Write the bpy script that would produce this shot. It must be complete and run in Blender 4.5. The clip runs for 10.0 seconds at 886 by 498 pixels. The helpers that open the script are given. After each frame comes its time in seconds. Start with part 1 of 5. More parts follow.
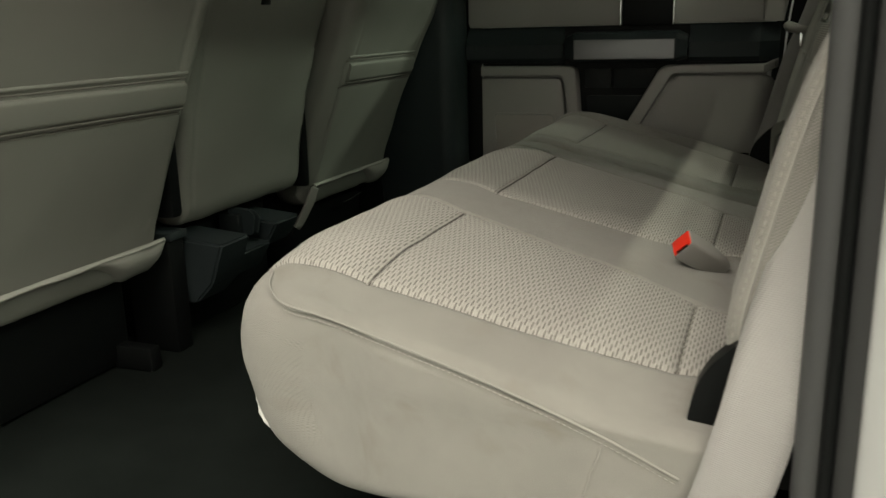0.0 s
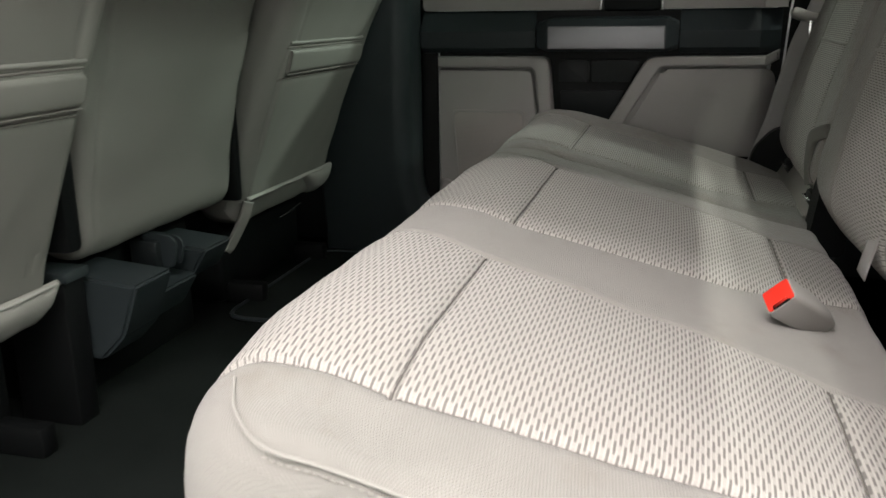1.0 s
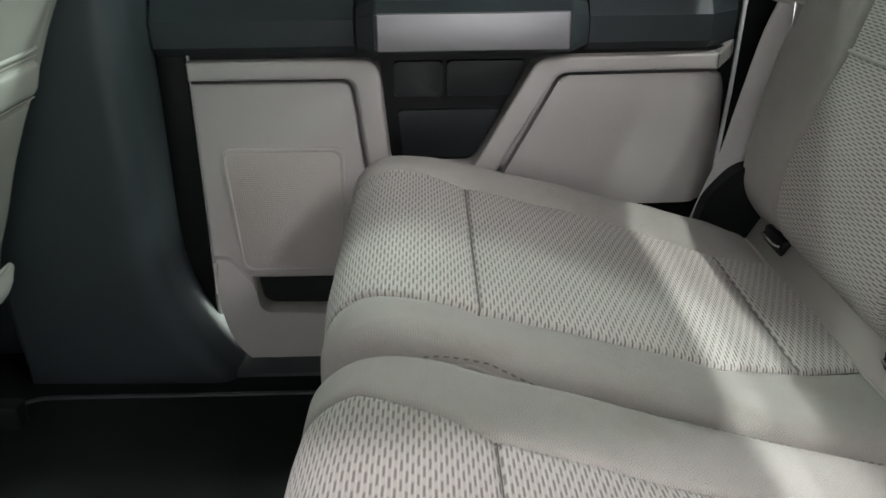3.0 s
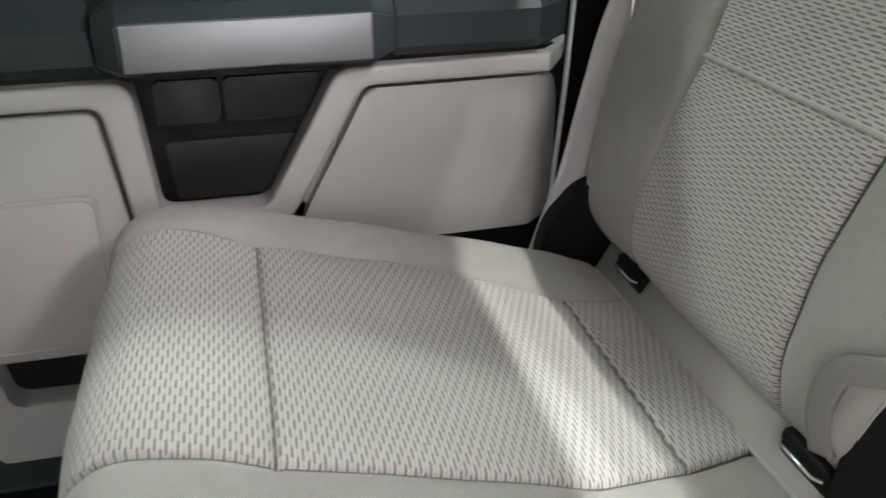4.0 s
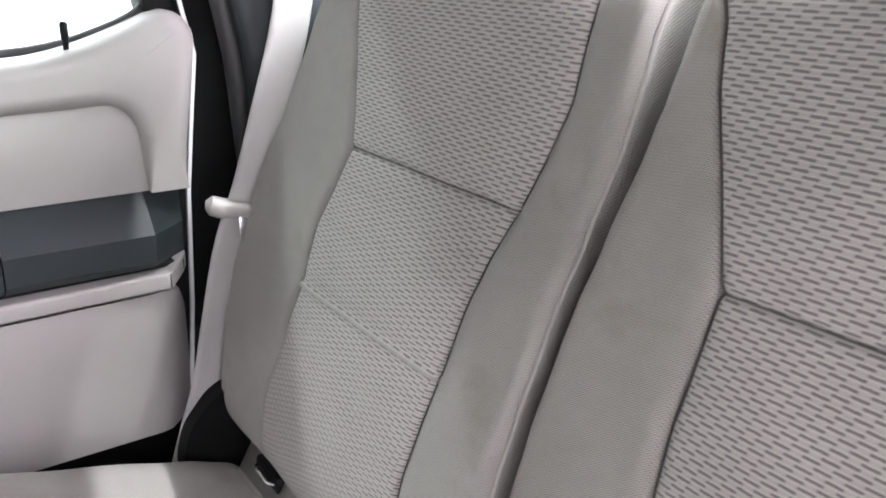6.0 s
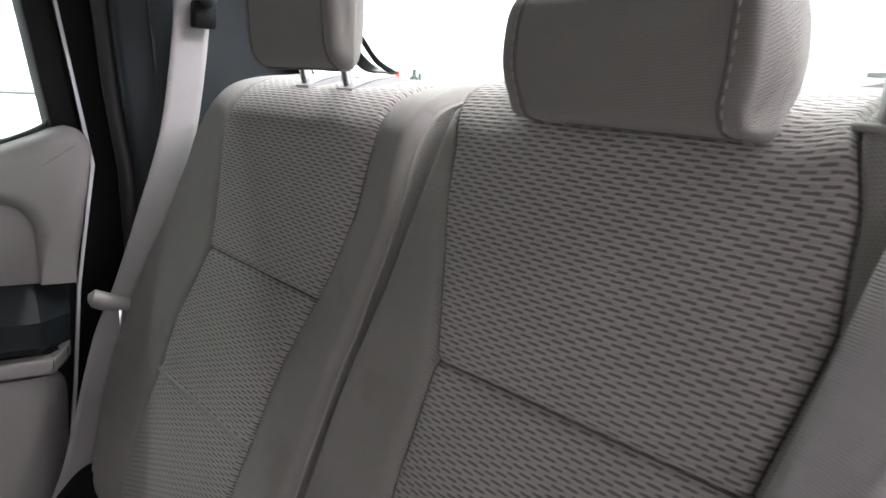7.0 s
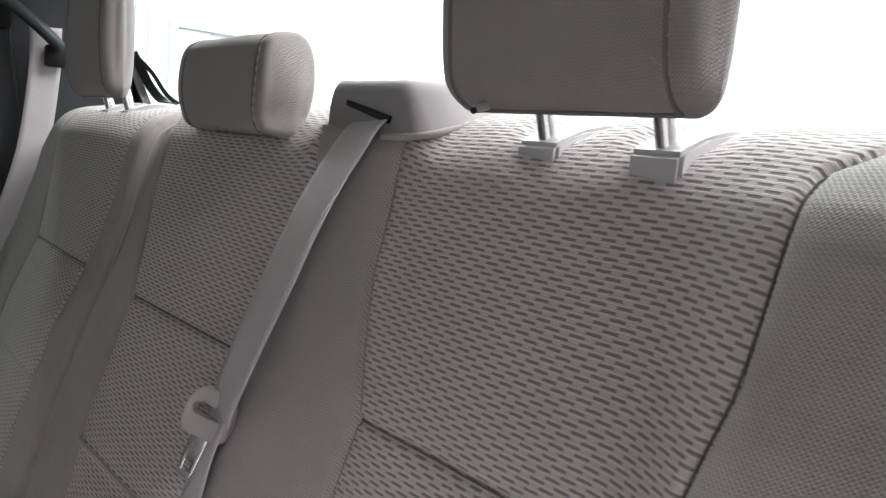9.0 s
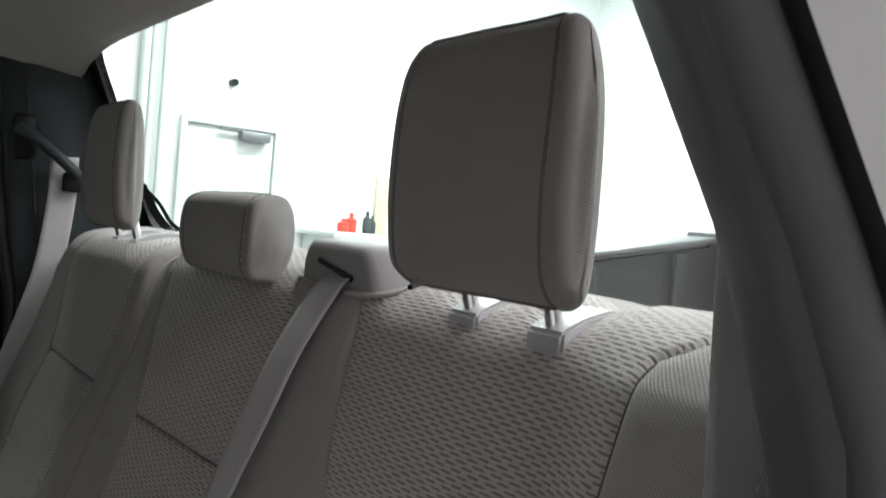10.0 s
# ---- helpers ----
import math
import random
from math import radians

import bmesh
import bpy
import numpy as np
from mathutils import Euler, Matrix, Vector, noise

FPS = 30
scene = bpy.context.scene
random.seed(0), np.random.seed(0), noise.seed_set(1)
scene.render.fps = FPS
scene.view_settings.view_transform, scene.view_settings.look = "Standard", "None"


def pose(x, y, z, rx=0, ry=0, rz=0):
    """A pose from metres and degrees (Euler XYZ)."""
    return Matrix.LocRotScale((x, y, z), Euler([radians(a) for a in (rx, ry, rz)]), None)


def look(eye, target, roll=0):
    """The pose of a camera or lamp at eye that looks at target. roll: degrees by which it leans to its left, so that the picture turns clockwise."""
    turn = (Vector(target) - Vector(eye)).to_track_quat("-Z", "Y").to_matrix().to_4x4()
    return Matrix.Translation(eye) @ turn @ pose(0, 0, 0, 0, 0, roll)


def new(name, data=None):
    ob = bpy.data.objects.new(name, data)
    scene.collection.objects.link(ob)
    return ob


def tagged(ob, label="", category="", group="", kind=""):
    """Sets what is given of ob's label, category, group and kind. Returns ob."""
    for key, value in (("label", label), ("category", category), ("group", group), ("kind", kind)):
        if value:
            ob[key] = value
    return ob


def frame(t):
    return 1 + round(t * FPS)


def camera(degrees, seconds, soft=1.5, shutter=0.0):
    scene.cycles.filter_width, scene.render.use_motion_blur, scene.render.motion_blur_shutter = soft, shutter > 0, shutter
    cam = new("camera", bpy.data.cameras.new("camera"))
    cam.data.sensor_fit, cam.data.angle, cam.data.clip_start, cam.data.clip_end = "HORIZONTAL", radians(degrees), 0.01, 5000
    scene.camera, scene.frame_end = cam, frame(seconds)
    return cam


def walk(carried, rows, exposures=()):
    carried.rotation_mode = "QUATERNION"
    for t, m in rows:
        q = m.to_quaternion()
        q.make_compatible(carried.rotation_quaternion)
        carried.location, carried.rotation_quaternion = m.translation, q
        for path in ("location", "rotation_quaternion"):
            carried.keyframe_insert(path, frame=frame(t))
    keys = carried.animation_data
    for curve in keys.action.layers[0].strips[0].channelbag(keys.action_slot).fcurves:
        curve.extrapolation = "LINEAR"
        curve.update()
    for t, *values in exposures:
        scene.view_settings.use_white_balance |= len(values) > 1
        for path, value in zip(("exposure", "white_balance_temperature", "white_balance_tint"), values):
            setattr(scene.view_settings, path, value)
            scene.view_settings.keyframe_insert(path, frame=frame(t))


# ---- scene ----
cam = camera(54.3, 10.0, 1.5, 0.22)
PATH = [
    (0, (0.017, 0.018, 0.655), (-0.682, 1.824, 0.153), -1.5),
    (0.5, (-0.118, 0.131, 0.643), (-0.777, 1.951, 0.142), -1.4),
    (1, (-0.2, 0.3, 0.64), (-0.7, 2.164, 0.113), -0.7),
    (1.5, (-0.282, 0.519, 0.647), (-0.643, 2.406, 0.093), -0.7),
    (2, (-0.387, 0.736, 0.7), (-0.623, 2.619, 0.068), -1.1),
    (3.5, (-0.416, 1.273, 0.782), (-0.223, 3.075, -0.064), -0.6),
    (4, (-0.366, 1.37, 0.781), (0.039, 3.121, -0.096), -0.6),
    (4.5, (-0.322, 1.421, 0.784), (0.304, 3.092, -0.119), -0.1),
    (5, (-0.297, 1.419, 0.813), (0.498, 3.013, -0.097), 0.2),
    (5.5, (-0.273, 1.388, 0.87), (0.649, 2.948, 0.024), 0.5),
    (6, (-0.3, 1.314, 0.932), (0.767, 2.867, 0.261), 0.7),
    (7.5, (-0.226, 1.004, 0.936), (0.946, 2.596, 0.633), 4.1),
    (8, (-0.215, 0.886, 0.933), (0.977, 2.469, 0.657), 4.3),
    (8.5, (-0.199, 0.785, 0.921), (1.001, 2.366, 0.669), 4.6),
    (9, (-0.172, 0.706, 0.92), (1.022, 2.292, 0.683), 5.1),
    (9.5, (-0.187, 0.626, 0.953), (1.003, 2.216, 0.718), 5.3),
    (10, (-0.211, 0.584, 0.991), (0.968, 2.199, 0.934), 5.0),
]
EXPOSURES = [(0, -1.03, 7300, -3), (0.5, -0.44, 6650, 2), (1, -0.12, 6550, 6), (1.5, 0.15, 6450, 7), (2, 0.57, 6350, 8), (3.5, 1.42, 6250, 11), (4.5, 1.89, 6200, 14), (5.5, 2.24, 6080, 20), (6.2, 2.08, 6080, 21), (7.3, 0.23, 6200, 20), (8.5, 0.26, 6220, 20), (9.5, 0.37, 6180, 18), (10, -0.44, 6180, 15)]
walk(cam, [(t, look(eye, target, roll)) for t, eye, target, roll in PATH], EXPOSURES)

# ---------------------------------------------------------------- light
world = bpy.data.worlds.new("world")
world.use_nodes = True
world.node_tree.nodes["Background"].inputs["Color"].default_value = (0.9, 0.95, 1.0, 1)
world.node_tree.nodes["Background"].inputs["Strength"].default_value = 0.03
scene.world = world


def area_lamp(name, eye, target, sx, sy, watts, color=(1.0, 0.97, 0.93)):
    data = bpy.data.lights.new(name, "AREA")
    data.shape, data.size, data.size_y, data.energy, data.color = "RECTANGLE", sx, sy, watts, color
    ob = new(name, data)
    ob.matrix_world = look(eye, target)
    return ob


# rows of shop lights under the garage ceiling
# this thin one is unseen, added to throw the light stripe across the cushions
area_lamp("shop_light", (1.25, 1.5, 3.7), (1.25, 1.5, 0), 0.05, 4.5, 135, (0.96, 0.98, 0.90))
area_lamp("shop_light", (0.5, -2.15, 3.7), (0.5, -2.15, 0), 5.4, 0.15, 430, (1.0, 0.905, 0.91))
area_lamp("shop_light", (0.5, -1.12, 3.7), (0.5, -1.12, 0), 5.4, 0.12, 235, (1.0, 0.905, 0.91))
area_lamp("shop_light", (-2.4, -4.4, 3.7), (-2.4, -4.4, 0), 5.0, 0.3, 95, (1.0, 0.92, 0.92))
area_lamp("shop_light", (3.4, 5.2, 3.7), (3.4, 5.2, 0), 3.5, 0.4, 420, (0.86, 1.0, 0.88))
area_lamp("shop_light", (-1.0, 4.8, 3.7), (-1.0, 4.8, 0), 4.5, 0.4, 70, (0.86, 1.0, 0.88))
area_lamp("shop_light", (4.5, 0.8, 3.7), (4.5, 0.8, 0), 0.4, 5.0, 340, (0.86, 1.0, 0.88))


# ---------------------------------------------------------------- materials
def nodes_of(name, rough=0.6, metal=0.0, color=(0.5, 0.5, 0.5)):
    m = bpy.data.materials.new(name)
    m.use_nodes = True
    nt = m.node_tree
    b = nt.nodes["Principled BSDF"]
    b.inputs["Roughness"].default_value = rough
    b.inputs["Metallic"].default_value = metal
    b.inputs["Base Color"].default_value = (*color, 1)
    return m, nt, b


def node(nt, kind, **values):
    n = nt.nodes.new(kind)
    for key, value in values.items():
        n.inputs[key].default_value = value
    return n


def math_node(nt, op, a, b=None):
    n = nt.nodes.new("ShaderNodeMath")
    n.operation = op
    for i, v in enumerate((a, b)):
        if v is None:
            continue
        if isinstance(v, (int, float)):
            n.inputs[i].default_value = v
        else:
            nt.links.new(v, n.inputs[i])
    return n.outputs[0]


def mix_color(nt, fac, a, b):
    n = nt.nodes.new("ShaderNodeMix")
    n.data_type = "RGBA"
    for sock, v in ((n.inputs["Factor"], fac), (n.inputs["A"], a), (n.inputs["B"], b)):
        if isinstance(v, (int, float)):
            sock.default_value = v
        elif isinstance(v, tuple):
            sock.default_value = (*v, 1)
        else:
            nt.links.new(v, sock)
    return n.outputs["Result"]


def bump(nt, bsdf, height, strength, distance):
    n = node(nt, "ShaderNodeBump", Strength=strength, Distance=distance)
    nt.links.new(height, n.inputs["Height"])
    nt.links.new(n.outputs["Normal"], bsdf.inputs["Normal"])


def noise_tex(nt, vec, scale, detail=3.0, rough=0.55):
    n = node(nt, "ShaderNodeTexNoise", Scale=scale, Detail=detail, Roughness=rough)
    nt.links.new(vec, n.inputs["Vector"])
    return n.outputs["Fac"]


def speckled(name, dark, light, rough, scale=60.0, grain=900.0, grain_depth=0.0003, metal=0.0, rough_var=0.0, spec=0.5):
    """Moulded plastic, paint and the like: slow blotches and a fine grain."""
    m, nt, b = nodes_of(name, rough, metal)
    b.inputs["Specular IOR Level"].default_value = spec
    obj = nt.nodes.new("ShaderNodeTexCoord").outputs["Object"]
    slow = noise_tex(nt, obj, scale / 12.0, 4.0)
    fine = noise_tex(nt, obj, grain, 2.0)
    fac = math_node(nt, "ADD", math_node(nt, "MULTIPLY", slow, 0.75), math_node(nt, "MULTIPLY", fine, 0.25))
    nt.links.new(mix_color(nt, fac, dark, light), b.inputs["Base Color"])
    if rough_var:
        nt.links.new(math_node(nt, "ADD", math_node(nt, "MULTIPLY", slow, rough_var), rough - rough_var / 2), b.inputs["Roughness"])
    bump(nt, b, fine, 0.35, grain_depth)
    return m


def cloth(name, dark, light, pitch=0.0022, lines=0.2, contrast=0.6):
    """Plain woven cloth: rows of fine dots, with slow soiling."""
    m, nt, b = nodes_of(name, 0.95)
    b.inputs["Sheen Weight"].default_value = 0.15
    b.inputs["Sheen Roughness"].default_value = 0.5
    uv = nt.nodes.new("ShaderNodeTexCoord").outputs["UV"]
    sep = nt.nodes.new("ShaderNodeSeparateXYZ")
    nt.links.new(uv, sep.inputs[0])
    u, v = sep.outputs[0], sep.outputs[1]
    k = 2 * math.pi / pitch
    jitter = math_node(nt, "MULTIPLY", noise_tex(nt, uv, 320.0, 2.0), 1.3)
    rib = math_node(nt, "SINE", math_node(nt, "ADD", math_node(nt, "MULTIPLY", math_node(nt, "ADD", v, math_node(nt, "MULTIPLY", u, 0.10)), k), jitter))
    cross = math_node(nt, "SINE", math_node(nt, "ADD", math_node(nt, "MULTIPLY", math_node(nt, "ADD", u, math_node(nt, "MULTIPLY", v, 0.25)), k * 0.8), jitter))
    weave = math_node(nt, "ADD", math_node(nt, "MULTIPLY", math_node(nt, "MULTIPLY", rib, cross), 1 - lines), math_node(nt, "MULTIPLY", rib, lines))
    slow = noise_tex(nt, uv, 7.0, 5.0)
    blotch = noise_tex(nt, uv, 45.0, 3.0)
    fac = math_node(nt, "ADD", math_node(nt, "ADD", math_node(nt, "ADD", math_node(nt, "MULTIPLY", slow, 0.5), math_node(nt, "MULTIPLY", blotch, 0.25)), 0.125), math_node(nt, "MULTIPLY", weave, contrast))
    stain = node(nt, "ShaderNodeMapRange", **{"From Min": 0.56, "From Max": 0.72, "To Min": 0.0, "To Max": 0.45})
    nt.links.new(noise_tex(nt, uv, 9.0, 4.0, 0.65), stain.inputs["Value"])
    woven = mix_color(nt, fac, dark, light)
    nt.links.new(mix_color(nt, stain.outputs["Result"], woven, (0.20, 0.175, 0.14)), b.inputs["Base Color"])
    bump(nt, b, weave, 0.6, 0.0006)
    return m


def webbing(name, dark, light):
    """Seat belt webbing: fine ribs across, a few cords along."""
    m, nt, b = nodes_of(name, 0.7)
    uv = nt.nodes.new("ShaderNodeTexCoord").outputs["UV"]
    sep = nt.nodes.new("ShaderNodeSeparateXYZ")
    nt.links.new(uv, sep.inputs[0])
    b.inputs["Sheen Weight"].default_value = 0.2
    rib = math_node(nt, "SINE", math_node(nt, "ADD", math_node(nt, "MULTIPLY", sep.outputs[1], 2 * math.pi / 0.0019), math_node(nt, "MULTIPLY", noise_tex(nt, uv, 300.0), 2.0)))
    cord = math_node(nt, "SINE", math_node(nt, "MULTIPLY", sep.outputs[0], 2 * math.pi / 0.0016))
    selvedge = node(nt, "ShaderNodeMapRange", **{"From Min": 0.0155, "From Max": 0.0175, "To Min": 0.45, "To Max": 1.0})
    nt.links.new(math_node(nt, "ABSOLUTE", sep.outputs[0]), selvedge.inputs["Value"])
    weave = math_node(nt, "ADD", math_node(nt, "MULTIPLY", math_node(nt, "MULTIPLY", rib, selvedge.outputs["Result"]), 0.8), math_node(nt, "MULTIPLY", cord, 0.2))
    fac = math_node(nt, "ADD", math_node(nt, "ADD", math_node(nt, "MULTIPLY", noise_tex(nt, uv, 14.0, 4.0), 0.55), math_node(nt, "MULTIPLY", noise_tex(nt, uv, 420.0, 2.0), 0.35)), math_node(nt, "MULTIPLY", weave, 0.10))
    nt.links.new(mix_color(nt, fac, dark, light), b.inputs["Base Color"])
    bump(nt, b, weave, 0.5, 0.0004)
    return m


def dashed_cloth(name, ground_dark, ground_light, dash):
    """Knitted insert cloth: short sunk dashes in staggered rows."""
    m, nt, b = nodes_of(name, 0.95)
    b.inputs["Sheen Weight"].default_value = 0.15
    uv = nt.nodes.new("ShaderNodeTexCoord").outputs["UV"]
    sep = nt.nodes.new("ShaderNodeSeparateXYZ")
    nt.links.new(uv, sep.inputs[0])
    row = math_node(nt, "DIVIDE", sep.outputs[1], ROW_PITCH)
    index = math_node(nt, "FLOOR", row)
    wob = math_node(nt, "MULTIPLY", math_node(nt, "SUBTRACT", noise_tex(nt, uv, 160.0, 2.0), 0.5), 0.22)
    shift = math_node(nt, "ADD", math_node(nt, "MULTIPLY", math_node(nt, "MODULO", index, 2.0), 0.5), math_node(nt, "MULTIPLY", index, 0.06))
    col = math_node(nt, "ADD", math_node(nt, "ADD", math_node(nt, "DIVIDE", sep.outputs[0], DASH_PITCH), shift), math_node(nt, "MULTIPLY", wob, 0.3))
    fu = math_node(nt, "ABSOLUTE", math_node(nt, "SUBTRACT", math_node(nt, "FRACT", col), 0.5))
    fv = math_node(nt, "ABSOLUTE", math_node(nt, "SUBTRACT", math_node(nt, "FRACT", math_node(nt, "ADD", row, wob)), 0.5))

    def edge(val, lo, hi):
        r = node(nt, "ShaderNodeMapRange", **{"From Min": lo, "From Max": hi, "To Min": 1.0, "To Max": 0.0})
        r.interpolation_type = "SMOOTHSTEP"
        nt.links.new(val, r.inputs["Value"])
        return r.outputs["Result"]
    mask = math_node(nt, "MULTIPLY", edge(fu, 0.25, 0.33), edge(fv, 0.14, 0.32))
    ridge = edge(math_node(nt, "ABSOLUTE", math_node(nt, "SUBTRACT", fv, 0.40)), 0.02, 0.12)
    fine = noise_tex(nt, uv, 900.0, 2.0)
    slow = noise_tex(nt, uv, 8.0, 5.0)
    knit = math_node(nt, "SINE", math_node(nt, "ADD", math_node(nt, "MULTIPLY", sep.outputs[0], 2 * math.pi / 0.0016), math_node(nt, "MULTIPLY", noise_tex(nt, uv, 240.0, 2.0), 4.0)))
    yarn = math_node(nt, "ADD", math_node(nt, "MULTIPLY", fine, 0.55), math_node(nt, "MULTIPLY", knit, 0.13))
    ground = mix_color(nt, math_node(nt, "ADD", math_node(nt, "ADD", math_node(nt, "SUBTRACT", math_node(nt, "MULTIPLY", slow, 0.5), 0.2), yarn), math_node(nt, "MULTIPLY", ridge, 0.75)), ground_dark, ground_light)
    nt.links.new(mix_color(nt, math_node(nt, "MULTIPLY", mask, math_node(nt, "ADD", math_node(nt, "MULTIPLY", fine, 0.5), 0.6)), ground, dash), b.inputs["Base Color"])
    h = math_node(nt, "ADD", math_node(nt, "ADD", math_node(nt, "MULTIPLY", mask, -1.0), math_node(nt, "MULTIPLY", fine, 0.5)), math_node(nt, "MULTIPLY", ridge, 0.4))
    bump(nt, b, h, 0.7, 0.0008)
    return m


ROW_PITCH, DASH_PITCH = 0.0037, 0.0195
CLOTH = cloth("seat_cloth", (0.215, 0.206, 0.19), (0.38, 0.366, 0.342), 0.0024, 0.2, 0.62)
TWILL = cloth("cushion_twill", (0.205, 0.197, 0.182), (0.375, 0.36, 0.336), 0.0022, 0.3, 0.30)
FINE_CLOTH = cloth("headrest_cloth", (0.165, 0.158, 0.146), (0.285, 0.274, 0.255), 0.0019, 0.2, 0.5)
INSERT = dashed_cloth("seat_insert_cloth", (0.345, 0.328, 0.305), (0.485, 0.462, 0.432), (0.135, 0.127, 0.118))
VINYL = speckled("seat_back_vinyl", (0.155, 0.151, 0.138), (0.19, 0.185, 0.17), 0.6, 40, 1500)
LIP = speckled("seat_trim_felt", (0.29, 0.28, 0.26), (0.36, 0.35, 0.325), 0.9, 60, 1200)
FELT = speckled("white_felt", (0.62, 0.62, 0.60), (0.78, 0.78, 0.76), 1.0, 60, 900, 0.002)
SEAM = speckled("seam_thread", (0.11, 0.10, 0.09), (0.16, 0.15, 0.14), 0.9)
THREAD = speckled("pale_thread", (0.36, 0.34, 0.31), (0.42, 0.40, 0.37), 0.9)
DOOR_LIGHT = speckled("door_plastic_grey", (0.272, 0.262, 0.25), (0.322, 0.31, 0.297), 0.5, 40, 1400, 0.0002, 0, 0.1)
# black plastic; also the painted shade in the far door's gaps and hollow
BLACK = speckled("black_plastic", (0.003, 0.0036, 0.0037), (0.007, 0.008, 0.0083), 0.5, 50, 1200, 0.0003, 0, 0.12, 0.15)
SLATE = speckled("dark_slate_plastic", (0.020, 0.026, 0.028), (0.031, 0.039, 0.042), 0.42, 50, 1200, 0.0003, 0, 0.1, 0.22)
DARK_SLATE = speckled("pocket_plastic", (0.008, 0.010, 0.011), (0.013, 0.016, 0.017), 0.45, 50, 1200, 0.0003, 0, 0.1, 0.25)
GRAPHITE = speckled("graphite_plastic", (0.055, 0.056, 0.058), (0.075, 0.076, 0.078), 0.5, 50, 1200, 0.0003, 0, 0.1, 0.4)
SILVER = speckled("satin_silver_paint", (0.17, 0.167, 0.178), (0.20, 0.197, 0.208), 0.33, 30, 1500, 0.00005, 0.6)
CHROME = speckled("chrome", (0.75, 0.76, 0.77), (0.82, 0.83, 0.84), 0.22, 30, 100, 0.0, 1.0)
RUBBER = speckled("rubber_seal", (0.012, 0.0125, 0.013), (0.022, 0.0225, 0.023), 0.55, 40, 700)
CARPET = speckled("black_carpet", (0.005, 0.0065, 0.006), (0.016, 0.0195, 0.018), 1.0, 120, 700, 0.004, spec=0.02)
MAT = speckled("floor_mat_pile", (0.008, 0.0105, 0.0095), (0.020, 0.0245, 0.0225), 1.0, 90, 900, 0.004, spec=0.02)
BELT = webbing("belt_webbing", (0.30, 0.291, 0.285), (0.425, 0.414, 0.405))
GUIDE_PLASTIC = speckled("guide_plastic", (0.19, 0.183, 0.18), (0.235, 0.227, 0.222), 0.5)
BELT_PLASTIC = speckled("grey_belt_plastic", (0.29, 0.28, 0.265), (0.34, 0.325, 0.31), 0.45)
SLEEVE_PLASTIC = speckled("pale_sleeve_plastic", (0.34, 0.345, 0.345), (0.40, 0.405, 0.405), 0.45)
RED = speckled("red_button_plastic", (0.80, 0.030, 0.018), (0.90, 0.045, 0.025), 0.4)
HEADLINER = speckled("headliner_cloth", (0.34, 0.32, 0.29), (0.40, 0.38, 0.35), 0.95, 60, 1500)
BODY = speckled("white_body_paint", (0.74, 0.75, 0.76), (0.78, 0.79, 0.80), 0.25, 10, 100, 0.0)
WALL = speckled("white_wall_paint", (0.78, 0.79, 0.79), (0.84, 0.85, 0.85), 0.7, 10, 300, 0.0005)
DOOR_PAINT = speckled("grey_white_door_paint", (0.55, 0.57, 0.57), (0.62, 0.63, 0.63), 0.5, 10, 300, 0.0003)
CONCRETE = speckled("garage_concrete", (0.28, 0.28, 0.27), (0.40, 0.39, 0.38), 0.6, 20, 150, 0.001)
BED = speckled("bed_liner", (0.006, 0.007, 0.008), (0.016, 0.018, 0.020), 0.6, 60, 400, 0.001)


def clear_pane(name):
    m, nt, b = nodes_of(name, 0.02)
    out = nt.nodes["Material Output"]
    clear = nt.nodes.new("ShaderNodeBsdfTransparent")
    clear.inputs["Color"].default_value = (0.93, 0.96, 0.95, 1)
    gloss = nt.nodes.new("ShaderNodeBsdfGlossy")
    gloss.inputs["Roughness"].default_value = 0.01
    mix = nt.nodes.new("ShaderNodeMixShader")
    mix.inputs[0].default_value = 0.05
    nt.links.new(clear.outputs[0], mix.inputs[1])
    nt.links.new(gloss.outputs[0], mix.inputs[2])
    nt.links.new(mix.outputs[0], out.inputs["Surface"])
    nt.nodes.remove(b)
    return m


GLASS = clear_pane("window_glass")


# ---------------------------------------------------------------- mesh tools
def part(name, shape, material, parent=None, label=""):
    """Link a bmesh or a mesh as one object, under a thing or a part."""
    if isinstance(shape, bmesh.types.BMesh):
        me = bpy.data.meshes.new(name)
        bmesh.ops.recalc_face_normals(shape, faces=shape.faces)
        shape.to_mesh(me)
        shape.free()
    else:
        me = shape
    if not me.materials:
        me.materials.append(material)
    ob = new(name, me)
    if parent is not None:
        ob.parent = parent
    if label:
        ob["label"] = label
    return ob


def thing(name, label, category, group="", kind=""):
    return tagged(new(name), label, category, group, kind)


def smooth(bm, angle=35.0):
    for f in bm.faces:
        f.smooth = True
    for e in bm.edges:
        if len(e.link_faces) == 2 and e.calc_face_angle(0) > radians(angle):
            e.smooth = False
    return bm


def box_into(bm, lo, hi, bevel=0.0, m=None, segments=2):
    made = bmesh.ops.create_cube(bm, size=1.0)["verts"]
    c, s = (Vector(lo) + Vector(hi)) / 2, Vector(hi) - Vector(lo)
    for v in made:
        v.co = Vector((v.co.x * s.x, v.co.y * s.y, v.co.z * s.z)) + c
    if bevel:
        edges = list({e for v in made for e in v.link_edges})
        res = bmesh.ops.bevel(bm, geom=edges, offset=bevel, segments=segments, profile=0.5, affect="EDGES")
        made = list({v for f in res["faces"] for v in f.verts} | {v for v in made if v.is_valid})
    if m is not None:
        bmesh.ops.transform(bm, matrix=m, verts=[v for v in made if v.is_valid])
    return bm


